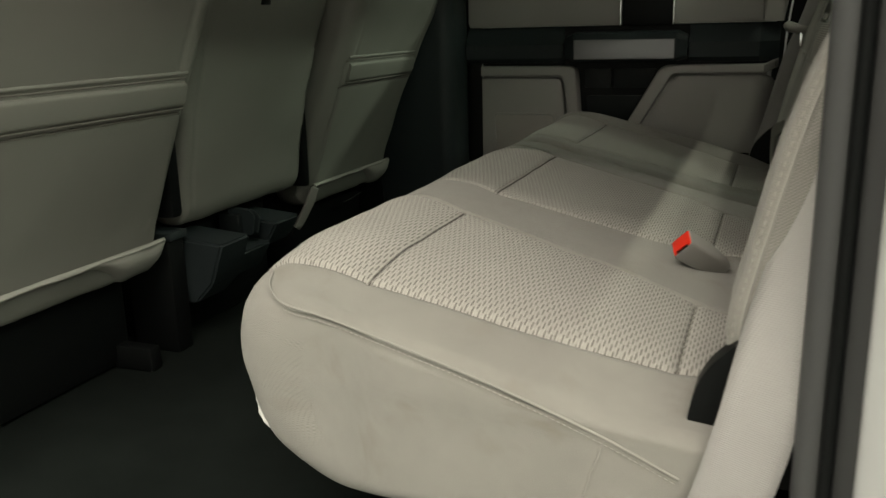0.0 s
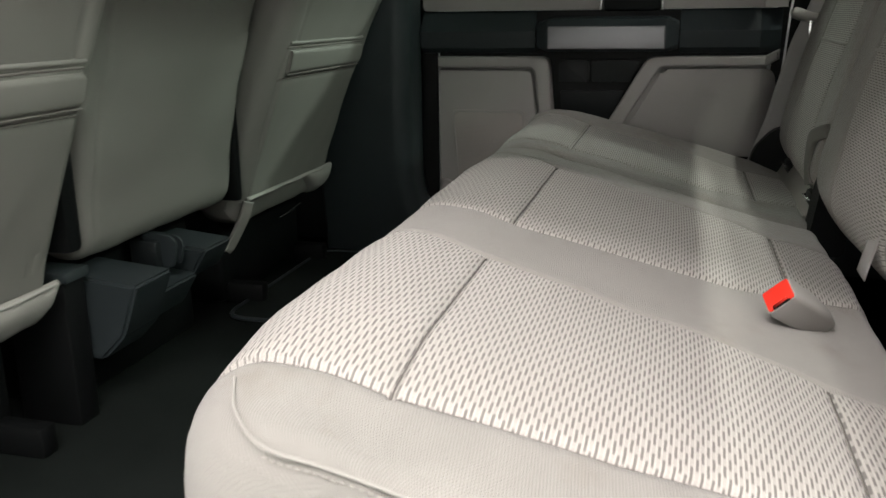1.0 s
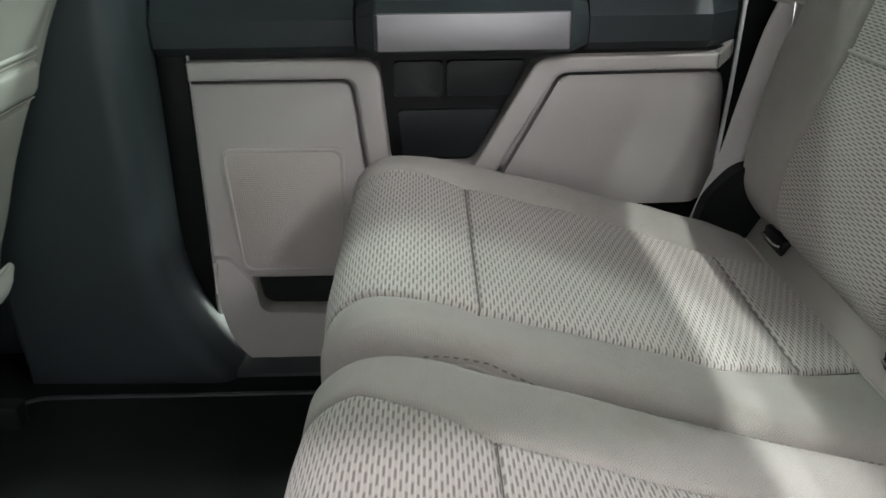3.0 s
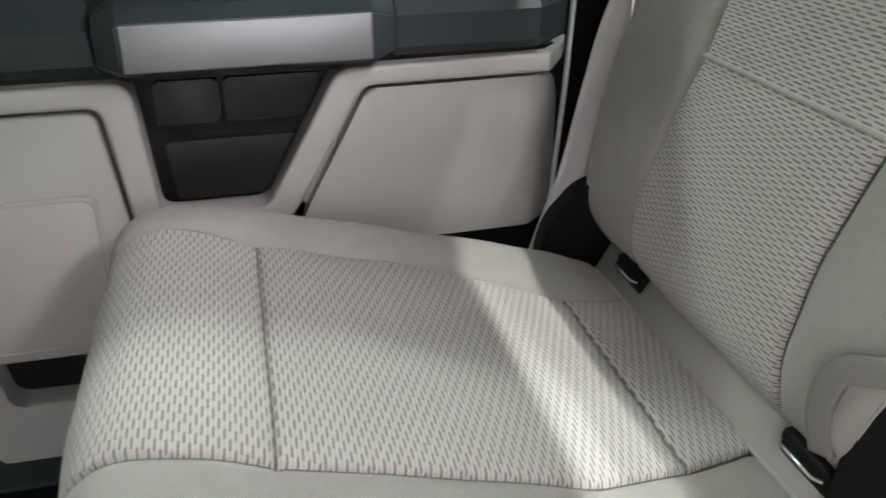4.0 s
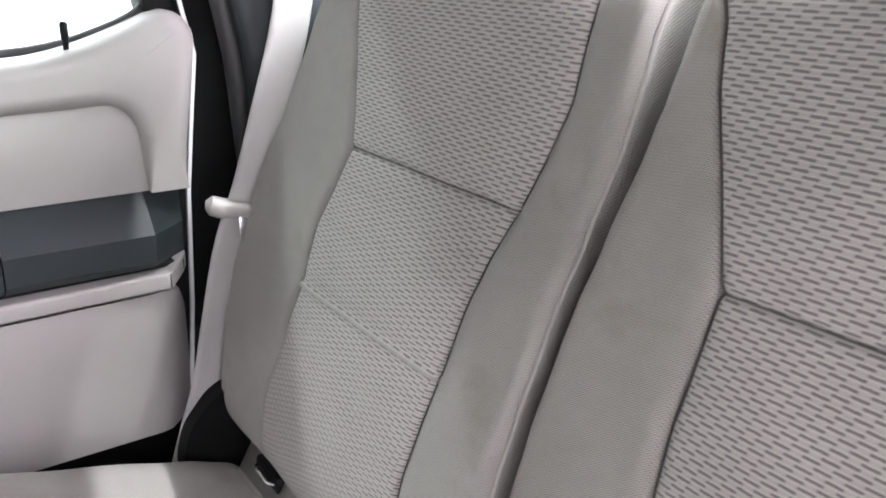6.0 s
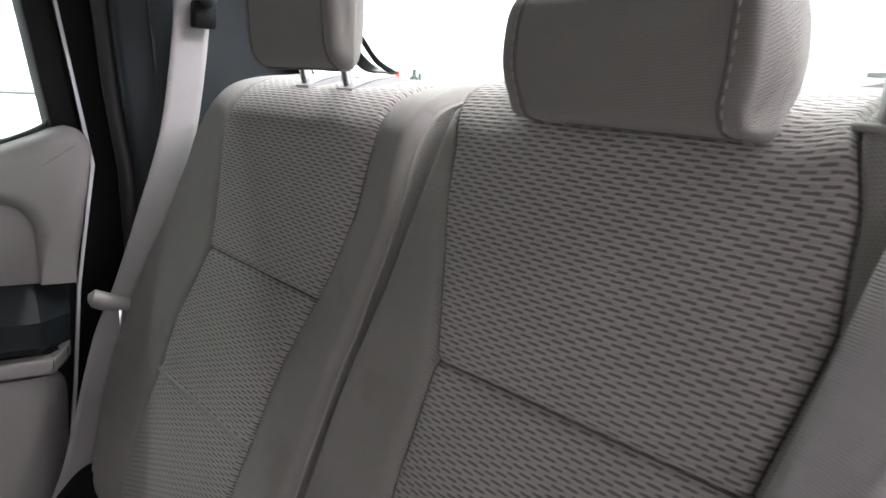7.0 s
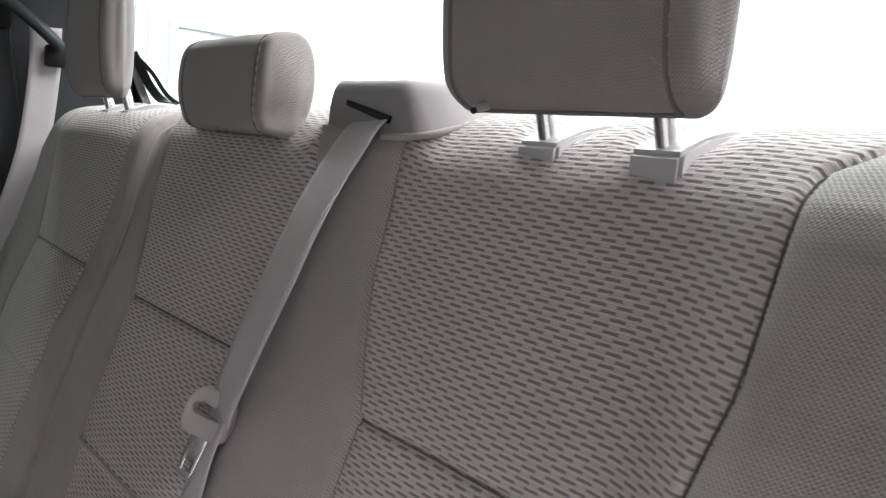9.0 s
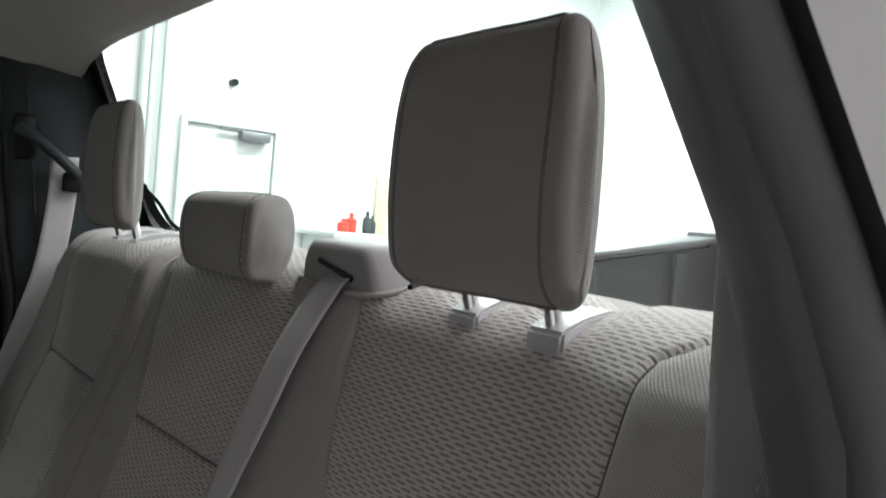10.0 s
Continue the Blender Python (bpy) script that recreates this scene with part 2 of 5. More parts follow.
def box(lo, hi, bevel=0.0, m=None, segments=2):
    return smooth(box_into(bmesh.new(), lo, hi, bevel, m, segments))


def round_poly(pts, r, n=5):
    """A polygon with rounded corners; r is one radius or one for each corner."""
    out = []
    for i, p in enumerate(pts):
        a, p, b = Vector(pts[i - 1]), Vector(p), Vector(pts[(i + 1) % len(pts)])
        rad = r[i] if isinstance(r, (list, tuple)) else r
        if rad <= 0:
            out.append(tuple(p))
            continue
        da, db = (a - p), (b - p)
        la, lb = da.length, db.length
        k = min(rad, la * 0.49, lb * 0.49)
        p0, p1 = p + da / la * k, p + db / lb * k
        for j in range(n + 1):
            t = j / n
            out.append(tuple((1 - t) ** 2 * p0 + 2 * t * (1 - t) * p + t * t * p1))
    return out


def prism_into(bm, poly, y0, y1, bevel=0.0, segments=2, put=None):
    """Extrude a polygon given in (x, z) from y0 to y1; the y1 rim is bevelled."""
    put = put or (lambda a, b, c: (a, c, b))
    lo = [bm.verts.new(put(a, b, y0)) for a, b in poly]
    hi = [bm.verts.new(put(a, b, y1)) for a, b in poly]
    n = len(poly)
    bm.faces.new(lo)
    bm.faces.new(hi)
    rim = []
    for i in range(n):
        f = bm.faces.new((lo[i], lo[(i + 1) % n], hi[(i + 1) % n], hi[i]))
        rim.append(bm.edges.get((hi[i], hi[(i + 1) % n])))
    if bevel:
        bmesh.ops.bevel(bm, geom=rim, offset=bevel, segments=segments, profile=0.5, affect="EDGES")
    return bm


def prism(poly, y0, y1, bevel=0.0, segments=2, put=None, angle=35.0):
    bm = prism_into(bmesh.new(), poly, y0, y1, bevel, segments, put)
    bmesh.ops.recalc_face_normals(bm, faces=bm.faces)
    return smooth(bm, angle)


def soft_panel(poly, y0, y1, radius, n=6, keep=None, angle=40.0):
    """A panel in (x, z) from y0 to y1 whose front rim is rounded inwards; keep: where the rim stays square."""
    pts = [Vector(p) for i, p in enumerate(poly) if (Vector(p) - Vector(poly[i - 1])).length > 1e-5]
    count = len(pts)
    turn = 1.0 if sum(a.cross(b) for a, b in zip(pts, pts[1:] + pts[:1])) > 0 else -1.0
    inward = []
    for i in range(count):
        a, b = (pts[i] - pts[i - 1]).normalized(), (pts[(i + 1) % count] - pts[i]).normalized()
        na, nb = Vector((-a.y, a.x)) * turn, Vector((-b.y, b.x)) * turn
        m = (na + nb).normalized()
        inward.append(m / max(0.5, m.dot(na)))
    bm = bmesh.new()
    rings = [[bm.verts.new((q.x, y0, q.y)) for q in pts]]
    for j in range(n + 1):
        w = j / n * math.pi / 2
        inset, drop = radius * (1 - math.cos(w)), radius * (1 - math.sin(w))
        ring = []
        for q, v in zip(pts, inward):
            held = keep is not None and keep(q.x, q.y)
            c = q if held else q + v * inset
            ring.append(bm.verts.new((c.x, y1 + drop, c.y)))
        rings.append(ring)
    for a, b in zip(rings, rings[1:]):
        for i in range(count):
            bm.faces.new((a[i], a[(i + 1) % count], b[(i + 1) % count], b[i]))
    bm.faces.new(rings[0]), bm.faces.new(rings[-1])
    bmesh.ops.recalc_face_normals(bm, faces=bm.faces)
    return smooth(bm, angle)


def ring_prism(outer, inner, y0, y1, bevel=0.0, put=None):
    """A frame: outer and inner outlines of as many points, from y0 to y1."""
    put = put or (lambda a, b, c: (a, c, b))
    bm = bmesh.new()
    loops = [[bm.verts.new(put(a, b, y)) for a, b in poly] for poly, y in ((outer, y0), (outer, y1), (inner, y1), (inner, y0))]
    n, rim = len(outer), []
    for k in range(4):
        a, b = loops[k], loops[(k + 1) % 4]
        for i in range(n):
            bm.faces.new((a[i], a[(i + 1) % n], b[(i + 1) % n], b[i]))
    for k in (1, 2):
        rim += [bm.edges.get((loops[k][i], loops[k][(i + 1) % n])) for i in range(n)]
    if bevel:
        bmesh.ops.bevel(bm, geom=rim, offset=bevel, segments=2, profile=0.5, affect="EDGES")
    bmesh.ops.recalc_face_normals(bm, faces=bm.faces)
    return smooth(bm)


def catmull(pts, per, closed=False):
    pts = [Vector(p) for p in pts]
    n, out = len(pts), []
    for i in range(n if closed else n - 1):
        p0 = pts[i - 1] if closed or i else pts[0] * 2 - pts[1]
        p1, p2 = pts[i], pts[(i + 1) % n]
        p3 = pts[(i + 2) % n] if closed or i + 2 < n else p2 * 2 - p1
        for j in range(per):
            t = j / per
            out.append(0.5 * (2 * p1 + (p2 - p0) * t + (2 * p0 - 5 * p1 + 4 * p2 - p3) * t * t + (3 * p1 - p0 - 3 * p2 + p3) * t ** 3))
    if not closed:
        out.append(pts[-1])
    return out


def tube_into(bm, pts, radius, sides=10):
    pts = [Vector(p) for p in pts]
    rings, up = [], Vector((0.02, 0.03, 1)).normalized()
    for i, p in enumerate(pts):
        d = (pts[min(i + 1, len(pts) - 1)] - pts[max(i - 1, 0)]).normalized()
        if abs(d.dot(up)) > 0.97:
            up = Vector((1, 0.05, 0)).normalized()
        a = d.cross(up).normalized()
        b = d.cross(a).normalized()
        up = -b if i else up
        up = a.cross(d).normalized()
        r = radius[i] if isinstance(radius, (list, tuple)) else radius
        rings.append([bm.verts.new(p + r * (math.cos(q) * a + math.sin(q) * up)) for q in (2 * math.pi * j / sides for j in range(sides))])
    for a, b in zip(rings, rings[1:]):
        for j in range(sides):
            bm.faces.new((a[j], a[(j + 1) % sides], b[(j + 1) % sides], b[j]))
    bm.faces.new(rings[0])
    bm.faces.new(rings[-1])
    return bm


def tube(pts, radius, sides=10):
    bm = tube_into(bmesh.new(), pts, radius, sides)
    bmesh.ops.recalc_face_normals(bm, faces=bm.faces)
    return smooth(bm, 50)


def ribbon(pts, sides, width, thick=0.0014):
    """A strap through pts; sides: the direction across it at each point."""
    n = len(pts)
    pts = [Vector(p) for p in pts]
    bm = bmesh.new()
    uv = bm.loops.layers.uv.new("UVMap")
    along, rings = 0.0, []
    for i, p in enumerate(pts):
        if i:
            along += (p - pts[i - 1]).length
        d = (pts[min(i + 1, n - 1)] - pts[max(i - 1, 0)]).normalized()
        a = Vector(sides[i])
        a = (a - d * a.dot(d)).normalized()
        nrm = a.cross(d).normalized()
        row = []
        for k in range(7):
            f = k / 6 - 0.5
            row.append((bm.verts.new(p + a * f * width + nrm * thick / 2), f * width, along))
        for k in range(6, -1, -1):
            f = k / 6 - 0.5
            row.append((bm.verts.new(p + a * f * width - nrm * thick / 2), f * width, along))
        rings.append(row)
    for a, b in zip(rings, rings[1:]):
        for k in range(14):
            q = (a[k], a[(k + 1) % 14], b[(k + 1) % 14], b[k])
            f = bm.faces.new([v[0] for v in q])
            f.smooth = True
            for loop, v in zip(f.loops, q):
                loop[uv].uv = (v[1], v[2])
    bm.faces.new([v[0] for v in rings[0]])
    bm.faces.new([v[0] for v in rings[-1]])
    return bm


def strap(ctrl, side_ctrl, width, per=8, thick=0.0014):
    return ribbon(catmull(ctrl, per), [tuple(v) for v in catmull(side_ctrl, per)], width, thick)


def quilt(parent, name, ctrl, cols, cells, seams=(), rows=(), material=None, label="", per=12, step=0.012, r=0.035,
          depth=0.0065, seam_w=0.0028, puff=0.004, wrinkle=0.0015, seed=1.0, shape=None, pipes=(), stitches=(), bulge=0.0, thread=0.0, dense=1.0, welts=()):
    """An upholstered body: a closed section in (x, z) swept along y and rounded at both ends.
    cols: y of each column line as a function of (x, z), ends included. cells: (name, row0, row1, col0, col1, material, label)
    become parts under the body; rows are numbers of control points. seams: (col, row0, row1); rows: (row, col0, col1)."""
    n = len(ctrl)
    sec, fine = [], [((j / per) - 0.11 * math.sin(2 * math.pi * j / per)) for j in range(per)]
    pts = [Vector(p) for p in ctrl]
    for i in range(n):
        p0, p1, p2, p3 = pts[i - 1], pts[i], pts[(i + 1) % n], pts[(i + 2) % n]
        for t in fine:
            sec.append(0.5 * (2 * p1 + (p2 - p0) * t + (2 * p0 - 5 * p1 + 4 * p2 - p3) * t * t + (3 * p1 - p0 - 3 * p2 + p3) * t ** 3))
    P = np.array([tuple(p) for p in sec])
    N = len(P)
    T = np.roll(P, -1, 0) - np.roll(P, 1, 0)
    T /= np.linalg.norm(T, axis=1)[:, None]
    area = 0.5 * np.sum(P[:, 0] * np.roll(P[:, 1], -1) - np.roll(P[:, 0], -1) * P[:, 1])
    nrm = np.stack([T[:, 1], -T[:, 0]], 1) * (1 if area > 0 else -1)
    S = np.concatenate([[0], np.cumsum(np.linalg.norm(np.diff(P, axis=0), axis=1))])
    c = P.mean(0)
    ev, evec = np.linalg.eigh(np.cov((P - c).T))
    axis = evec[:, 1]
    t = (P - c) @ axis
    half = (t.max() - t.min()) / 2
    thick = np.abs((P - c) @ evec[:, 0]).max()
    C = c + np.clip(t, t.min() + thick * 0.8, t.max() - thick * 0.8)[:, None] * axis
    upright = np.ptp(P[:, 1]) > np.ptp(P[:, 0])
    Y = [np.array([f(x, z) for x, z in P]) for f in cols]
    columns, marks, base = [], [], 0     # each column: y per row, inset towards the core, share of the way to the core
    D = np.linalg.norm(C - P, axis=1)
    r_in = np.full(N, r)
    ring = P - nrm * r
    for _ in range(24):     # relax the inner ring, so that it never folds over itself
        ring = 0.5 * ring + 0.25 * (np.roll(ring, 1, 0) + np.roll(ring, -1, 0))
    for k in (1.0, 0.8, 0.6, 0.3):
        columns.append((Y[0], r_in, k))
    for q in range(0, 7):
        a = math.pi / 2 * q / 7
        columns.append((Y[0] + r * (1 - math.cos(a)), r_in * (1 - math.sin(a)), 0.0))
    for i in range(len(cols) - 1):
        a = Y[i] + (r if i == 0 else 0)
        b = Y[i + 1] - (r if i == len(cols) - 2 else 0)
        m = max(3, int(np.mean(np.abs(b - a)) / step) + 1)
        marks.append(len(columns) if i else 4)
        for j in range(m):
            f = j / m
            f = f - 0.11 * math.sin(2 * math.pi * f)
            columns.append((a + (b - a) * f, np.zeros(N), 0.0))
    for q in range(7, -1, -1):
        a = math.pi / 2 * q / 7
        columns.append((Y[-1] - r * (1 - math.cos(a)), r_in * (1 - math.sin(a)), 0.0))
    marks.append(len(columns) - 1)
    for k in (0.3, 0.6, 0.8, 1.0):
        columns.append((Y[-1], r_in, k))
    K = len(columns)
    V = np.zeros((N, K, 3))
    U = np.zeros((N, K, 2))
    FLAT = np.zeros((N, K, 2))
    disp = np.zeros((N, K))
    for k, (y, inset, share) in enumerate(columns):
        q = P + (ring - P) * (inset / r)[:, None]
        q = q + (c - q) * share
        y = y + (y.mean() - y) * share + (-1 if k < K / 2 else 1) * bulge * (1 - (1 - share) ** 2)
        V[:, k, 0], V[:, k, 1], V[:, k, 2] = q[:, 0], y, q[:, 1]
        FLAT[:, k] = np.stack([q[:, 0], q[:, 1] + 0.3 * q[:, 0]] if upright else [q[:, 1], q[:, 0] + 0.3 * q[:, 1]], 1)
        side = -1 if k < K / 2 else 1
        U[:, k, 0], U[:, k, 1] = (y + side * inset, S) if share == 0 else (q[:, 0], q[:, 1])
        fade = np.clip(1 - inset / (r * 0.9), 0, 1)
        for col, r0, r1 in seams:
            a, b = S[(r0 * per) % N], S[min(r1 * per, N - 1)]
            inside = np.clip((S - a) / 0.01 + 1, 0, 1) * np.clip((b - S) / 0.01 + 1, 0, 1)
            disp[:, k] -= depth * inside * np.exp(-((y - Y[col]) / seam_w) ** 2) * fade
        for row, c0, c1 in rows:
            inside = np.clip((y - Y[c0]) / 0.006 + 1, 0, 1) * np.clip((Y[c1] - y) / 0.006 + 1, 0, 1)
            disp[:, k] -= 0.6 * depth * inside * np.exp(-((S - S[row * per]) / seam_w) ** 2)
        for row, c0, c1 in welts:
            inside = np.clip((y - Y[c0]) / 0.006 + 1, 0, 1) * np.clip((Y[c1] - y) / 0.006 + 1, 0, 1)
            disp[:, k] += inside * (0.0022 * np.exp(-((S - S[row * per]) / 0.0035) ** 2) - 0.0015 * np.exp(-((S - S[row * per] - 0.007) / 0.003) ** 2))
        for cell in cells:
            _, r0, r1, c0, c1 = cell[:5]
            a, b = S[r0 * per], S[min(r1 * per, N - 1)]
            fu = np.clip((y - Y[c0]) / np.maximum(Y[c1] - Y[c0], 1e-6), 0, 1)
            fs = np.clip((S - a) / (b - a), 0, 1)
            disp[:, k] += puff * (1 - (2 * fu - 1) ** 4) * (1 - (2 * fs - 1) ** 6)
        w = np.sin(y * 31 + S * 9 + seed * 5) * np.sin(S * 37 - y * 11 + seed) + 0.6 * np.sin(y * 67 - S * 53 + seed * 3)
        disp[:, k] += wrinkle * 0.5 * w * fade
    V[:, :, 0] += nrm[:, 0:1] * disp
    V[:, :, 2] += nrm[:, 1:2] * disp
    if shape is not None:
        shape(V)
    steep = np.abs(nrm[:, 1] if upright else nrm[:, 0]) > 0.7
    owner = np.full((N, K - 1), -1)
    for i, cell in enumerate(cells):
        _, r0, r1, c0, c1 = cell[:5]
        owner[r0 * per:r1 * per, marks[c0]:marks[c1]] = i

    def piece(which):
        sel = np.argwhere(owner == which)
        used, faces, uvs, verts = {}, [], [], []
        for i, k in sel:
            i2 = (i + 1) % N
            f = []
            for a, b in ((i, k), (i2, k), (i2, k + 1), (i, k + 1)):
                key = (a, b)
                if key not in used:
                    used[key] = len(verts)
                    verts.append(tuple(V[a, b]))
                f.append(used[key])
                s = S[a] if not (a == 0 and i == N - 1) else S[-1] + 0.01
                uvs.extend(FLAT[a, b] if k < 4 or k >= K - 5 else (U[a, b, 0], FLAT[a, b, 1]) if (k < 11 or k >= K - 12) and not steep[i] else (U[a, b, 0] * dense, s * dense))
            faces.append(f if area < 0 else f[::-1])
            if area >= 0:
                q = uvs[-8:]
                uvs[-8:] = [q[6], q[7], q[4], q[5], q[2], q[3], q[0], q[1]]
        me = bpy.data.meshes.new(name)
        me.from_pydata(verts, [], faces)
        layer = me.uv_layers.new(name="UVMap")
        layer.data.foreach_set("uv", uvs)
        me.polygons.foreach_set("use_smooth", [True] * len(faces))
        me.update()
        return me
    body = part(name, piece(-1), material, parent, label)
    for i, cell in enumerate(cells):
        part(cell[0], piece(i), cell[5], body, cell[6] if len(cell) > 6 else "")
    def lifted(i, k):
        return Vector((V[i, k, 0] + nrm[i, 0] * depth * 0.4, V[i, k, 1], V[i, k, 2] + nrm[i, 1] * depth * 0.4))
    for col, r0, r1 in seams if thread else ():
        part("seam", tube([lifted(i % N, marks[col]) for i in range(r0 * per, min(r1 * per, N - 1) + 1, 2)], thread, 6), SEAM, body)
    for row, c0, c1 in rows if thread else ():
        part("seam", tube([lifted(row * per, k) for k in range(marks[c0], marks[c1] + 1)], thread, 6), SEAM, body)
    for row, c0, c1 in welts:
        part("welt", tube([Vector((V[row * per, k, 0] + nrm[row * per, 0] * 0.0004, V[row * per, k, 1], V[row * per, k, 2])) for k in range(marks[c0], marks[c1] + 1)], 0.0021, 6), CLOTH, body, "raised pale welt")
    for pname, col, r0, r1, radius, mat in pipes:
        k = marks[int(col[1:])] if isinstance(col, str) else col
        run = [Vector(V[i % N, k]) for i in range(int(r0 * per), int(r1 * per) + 1, 2)]
        part(pname, tube(run, radius, 6), mat, body)
    for col, r0, r1, off, mat in stitches:
        k = (marks[int(col[1:])] if isinstance(col, str) else col) + off
        run = [Vector(V[i % N, k]) for i in range(int(r0 * per), int(r1 * per) + 1)]
        part("stitching", stitch(run), mat, body)
    return body


def pw(*pairs):
    """A column line through (z, y) pairs."""
    zs, ys = [p[0] for p in pairs], [p[1] for p in pairs]
    return lambda x, z: float(np.interp(z, zs, ys))


def px(*pairs):
    """A column line through (x, y) pairs."""
    xs, ys = [p[0] for p in pairs], [p[1] for p in pairs]
    return lambda x, z: float(np.interp(x, xs, ys))


def stitch(run, length=0.0052, gap=0.0034, radius=0.0010):
    """A row of short threads along a line."""
    bm = bmesh.new()
    total, at, on, i = 0.0, 0.0, [], 0
    dist = [0.0]
    for a, b in zip(run, run[1:]):
        dist.append(dist[-1] + (b - a).length)
    d = np.array(dist)
    xyz = np.array([tuple(p) for p in run])
    q = 0.0
    while q + length < dist[-1]:
        a = Vector([np.interp(q, d, xyz[:, c]) for c in range(3)])
        b = Vector([np.interp(q + length, d, xyz[:, c]) for c in range(3)])
        tube_into(bm, [a, (a + b) / 2, b], [radius * 0.6, radius, radius * 0.6], 5)
        q += length + gap
    return smooth(bm, 60)


def fixed(v):
    return lambda x, z: v


# ---------------------------------------------------------------- the cab's shell
FLOOR = 0.07


def setting(name, shape, material, label, category):
    return tagged(part(name, shape, material), label, category, kind="structure")


setting("floor", box((-2.4, 0.72, -0.02), (0.40, 2.40, FLOOR), 0.004), CARPET, "black carpeted cab floor", "floor")
MAT_OUTLINE = round_poly([(-1.02, 1.715), (-0.50, 1.715), (-0.50, 2.21), (-1.02, 2.21)], 0.05, 8)
floor_mat = tagged(part("floor_mat", prism(MAT_OUTLINE, FLOOR, FLOOR + 0.009, 0.004, put=lambda a, b, c: (a, b, c)), MAT), "black carpet floor mat with a bound edge", "floor mat")
part("binding", tube([(x, y, FLOOR + 0.008) for x, y in MAT_OUTLINE + MAT_OUTLINE[:1]], 0.0045, 8), SLATE, floor_mat, "stitched dark binding")


# rear wall and window; the window leans forward at the top
def rear_put(a, b, c):
    return (0.33 - 0.46 * (b - 0.90) + c, a, b)


setting("wall_rear", box((0.33, 0.70, 0.0), (0.40, 2.36, 0.90)), BLACK, "back panel of the cab behind the seat", "wall")
WIN = round_poly([(0.73, 0.930), (2.25, 0.930), (2.205, 1.255), (0.775, 1.255)], 0.045, 8)


def grown(poly, dx, dz):
    c = (sum(p[0] for p in poly) / len(poly), sum(p[1] for p in poly) / len(poly))
    return [(a + math.copysign(dx, a - c[0]), b + math.copysign(dz, b - c[1])) for a, b in poly]


setting("wall_rear_upper", ring_prism(grown(WIN, 0.10, 0.09), WIN, 0.004, 0.012, 0.0, rear_put), BLACK, "black trim round the rear window", "wall")
window = thing("window_1", "wide fixed rear window in a black seal", "window", kind="structure")
part("window_frame", ring_prism(WIN, grown(WIN, -0.012, -0.010), -0.002, 0.014, 0.003, rear_put), RUBBER, window)
pane = part("pane", prism(grown(WIN, -0.011, -0.009), 0.007, 0.011, 0, put=rear_put), GLASS, window)
pane.visible_shadow = False

# headliner: a shallow vault that drops to the rear window and the sides
hl = bmesh.new()
lines = []
for i in range(33):
    y = 0.69 + 1.60 * i / 32
    e = abs(2 * i / 32 - 1)
    z = 1.311 - 0.085 * e ** 6
    row = []
    for x, dz in ((-2.4, 0), (-1.2, 0.01), (-0.5, 0.006), (-0.2, 0.0), (-0.05, -0.008), (0.04, -0.02), (0.10, -0.040), (0.15, -0.064), (0.172, -0.071), (0.176, -0.058), (0.176, 0.05), (-2.4, 0.06)):
        row.append(hl.verts.new((x, y, z + dz * (1 - 0.6 * e ** 4))))
    lines.append(row)
for a, b in zip(lines, lines[1:]):
    for j in range(len(a) - 1):
        hl.faces.new((a[j], a[j + 1], b[j + 1], b[j]))
setting("ceiling", smooth(hl, 50), HEADLINER, "pale grey cloth headliner", "ceiling")
# its unseen overhang past the rear window is set to trim that stripe
setting("roof", box((-2.4, 0.64, 1.38), (0.278, 2.40, 1.43), 0.008), BODY, "white painted cab roof", "roof")

# plain panels that close the cab in front of and beside the front seats
setting("wall_front", box((-2.45, 0.62, -0.1), (-2.40, 2.42, 1.40)), SLATE, "dark dashboard end of the cab", "wall")
setting("wall_front_near", box((-2.40, 0.62, -0.1), (-0.98, 0.70, 1.37)), SLATE, "closed front door's inner side", "wall")
setting("wall_front_far", box((-2.40, 2.36, -0.1), (-1.02, 2.42, 1.37)), SLATE, "closed front door's inner side", "wall")


def pillar(name, label, section_at, zs, material):
    bm = bmesh.new()
    loops = [[bm.verts.new((x, y, z)) for x, y in section_at(z)] for z in zs]
    for a, b in zip(loops, loops[1:]):
        for j in range(len(a)):
            bm.faces.new((a[j], a[(j + 1) % len(a)], b[(j + 1) % len(a)], b[j]))
    bm.faces.new(loops[0])
    bm.faces.new(loops[-1])
    bmesh.ops.recalc_face_normals(bm, faces=bm.faces)
    return setting(name, smooth(bm, 50), material, label, "pillar trim")


def far_b(z):
    foot = max(0.0, (0.30 - z) / 0.23)
    x1 = -0.800 + 0.085 * foot ** 2.2
    y0 = 2.225 + 0.03 * foot
    return round_poly([(-1.03, y0 + 0.01), (x1, y0), (x1 + 0.008, 2.33), (x1 - 0.02, 2.42), (-1.03, 2.42)], [0.01, 0.04, 0.02, 0.0, 0.0], 8)


STEPS = [0.04, 0.06, 0.08, 0.10, 0.12, 0.14, 0.17, 0.20, 0.25, 0.30, 0.5, 0.8, 1.1, 1.34]
pillar("trim_pillar_far", "black moulded plastic pillar trim", far_b, STEPS, SLATE)
setting("trim_jamb_rear_far", prism([(-0.03, 0.0), (-0.03, 0.72), (0.046, 0.80), (-0.042, 1.26), (0.2, 1.26), (0.2, 0.0)], 2.44, 2.382), BLACK, "black door jamb behind the rear door edge", "door jamb")
setting("trim_jamb_far", box((-0.835, 2.365, 0.0), (-0.760, 2.43, 1.30), 0.006), BLACK, "black door jamb behind the pillar trim", "door jamb")
setting("trim_sill_far", box((-0.84, 2.27, 0.02), (0.10, 2.42, 0.078), 0.012), SLATE, "black sill trim under the far door", "sill trim")
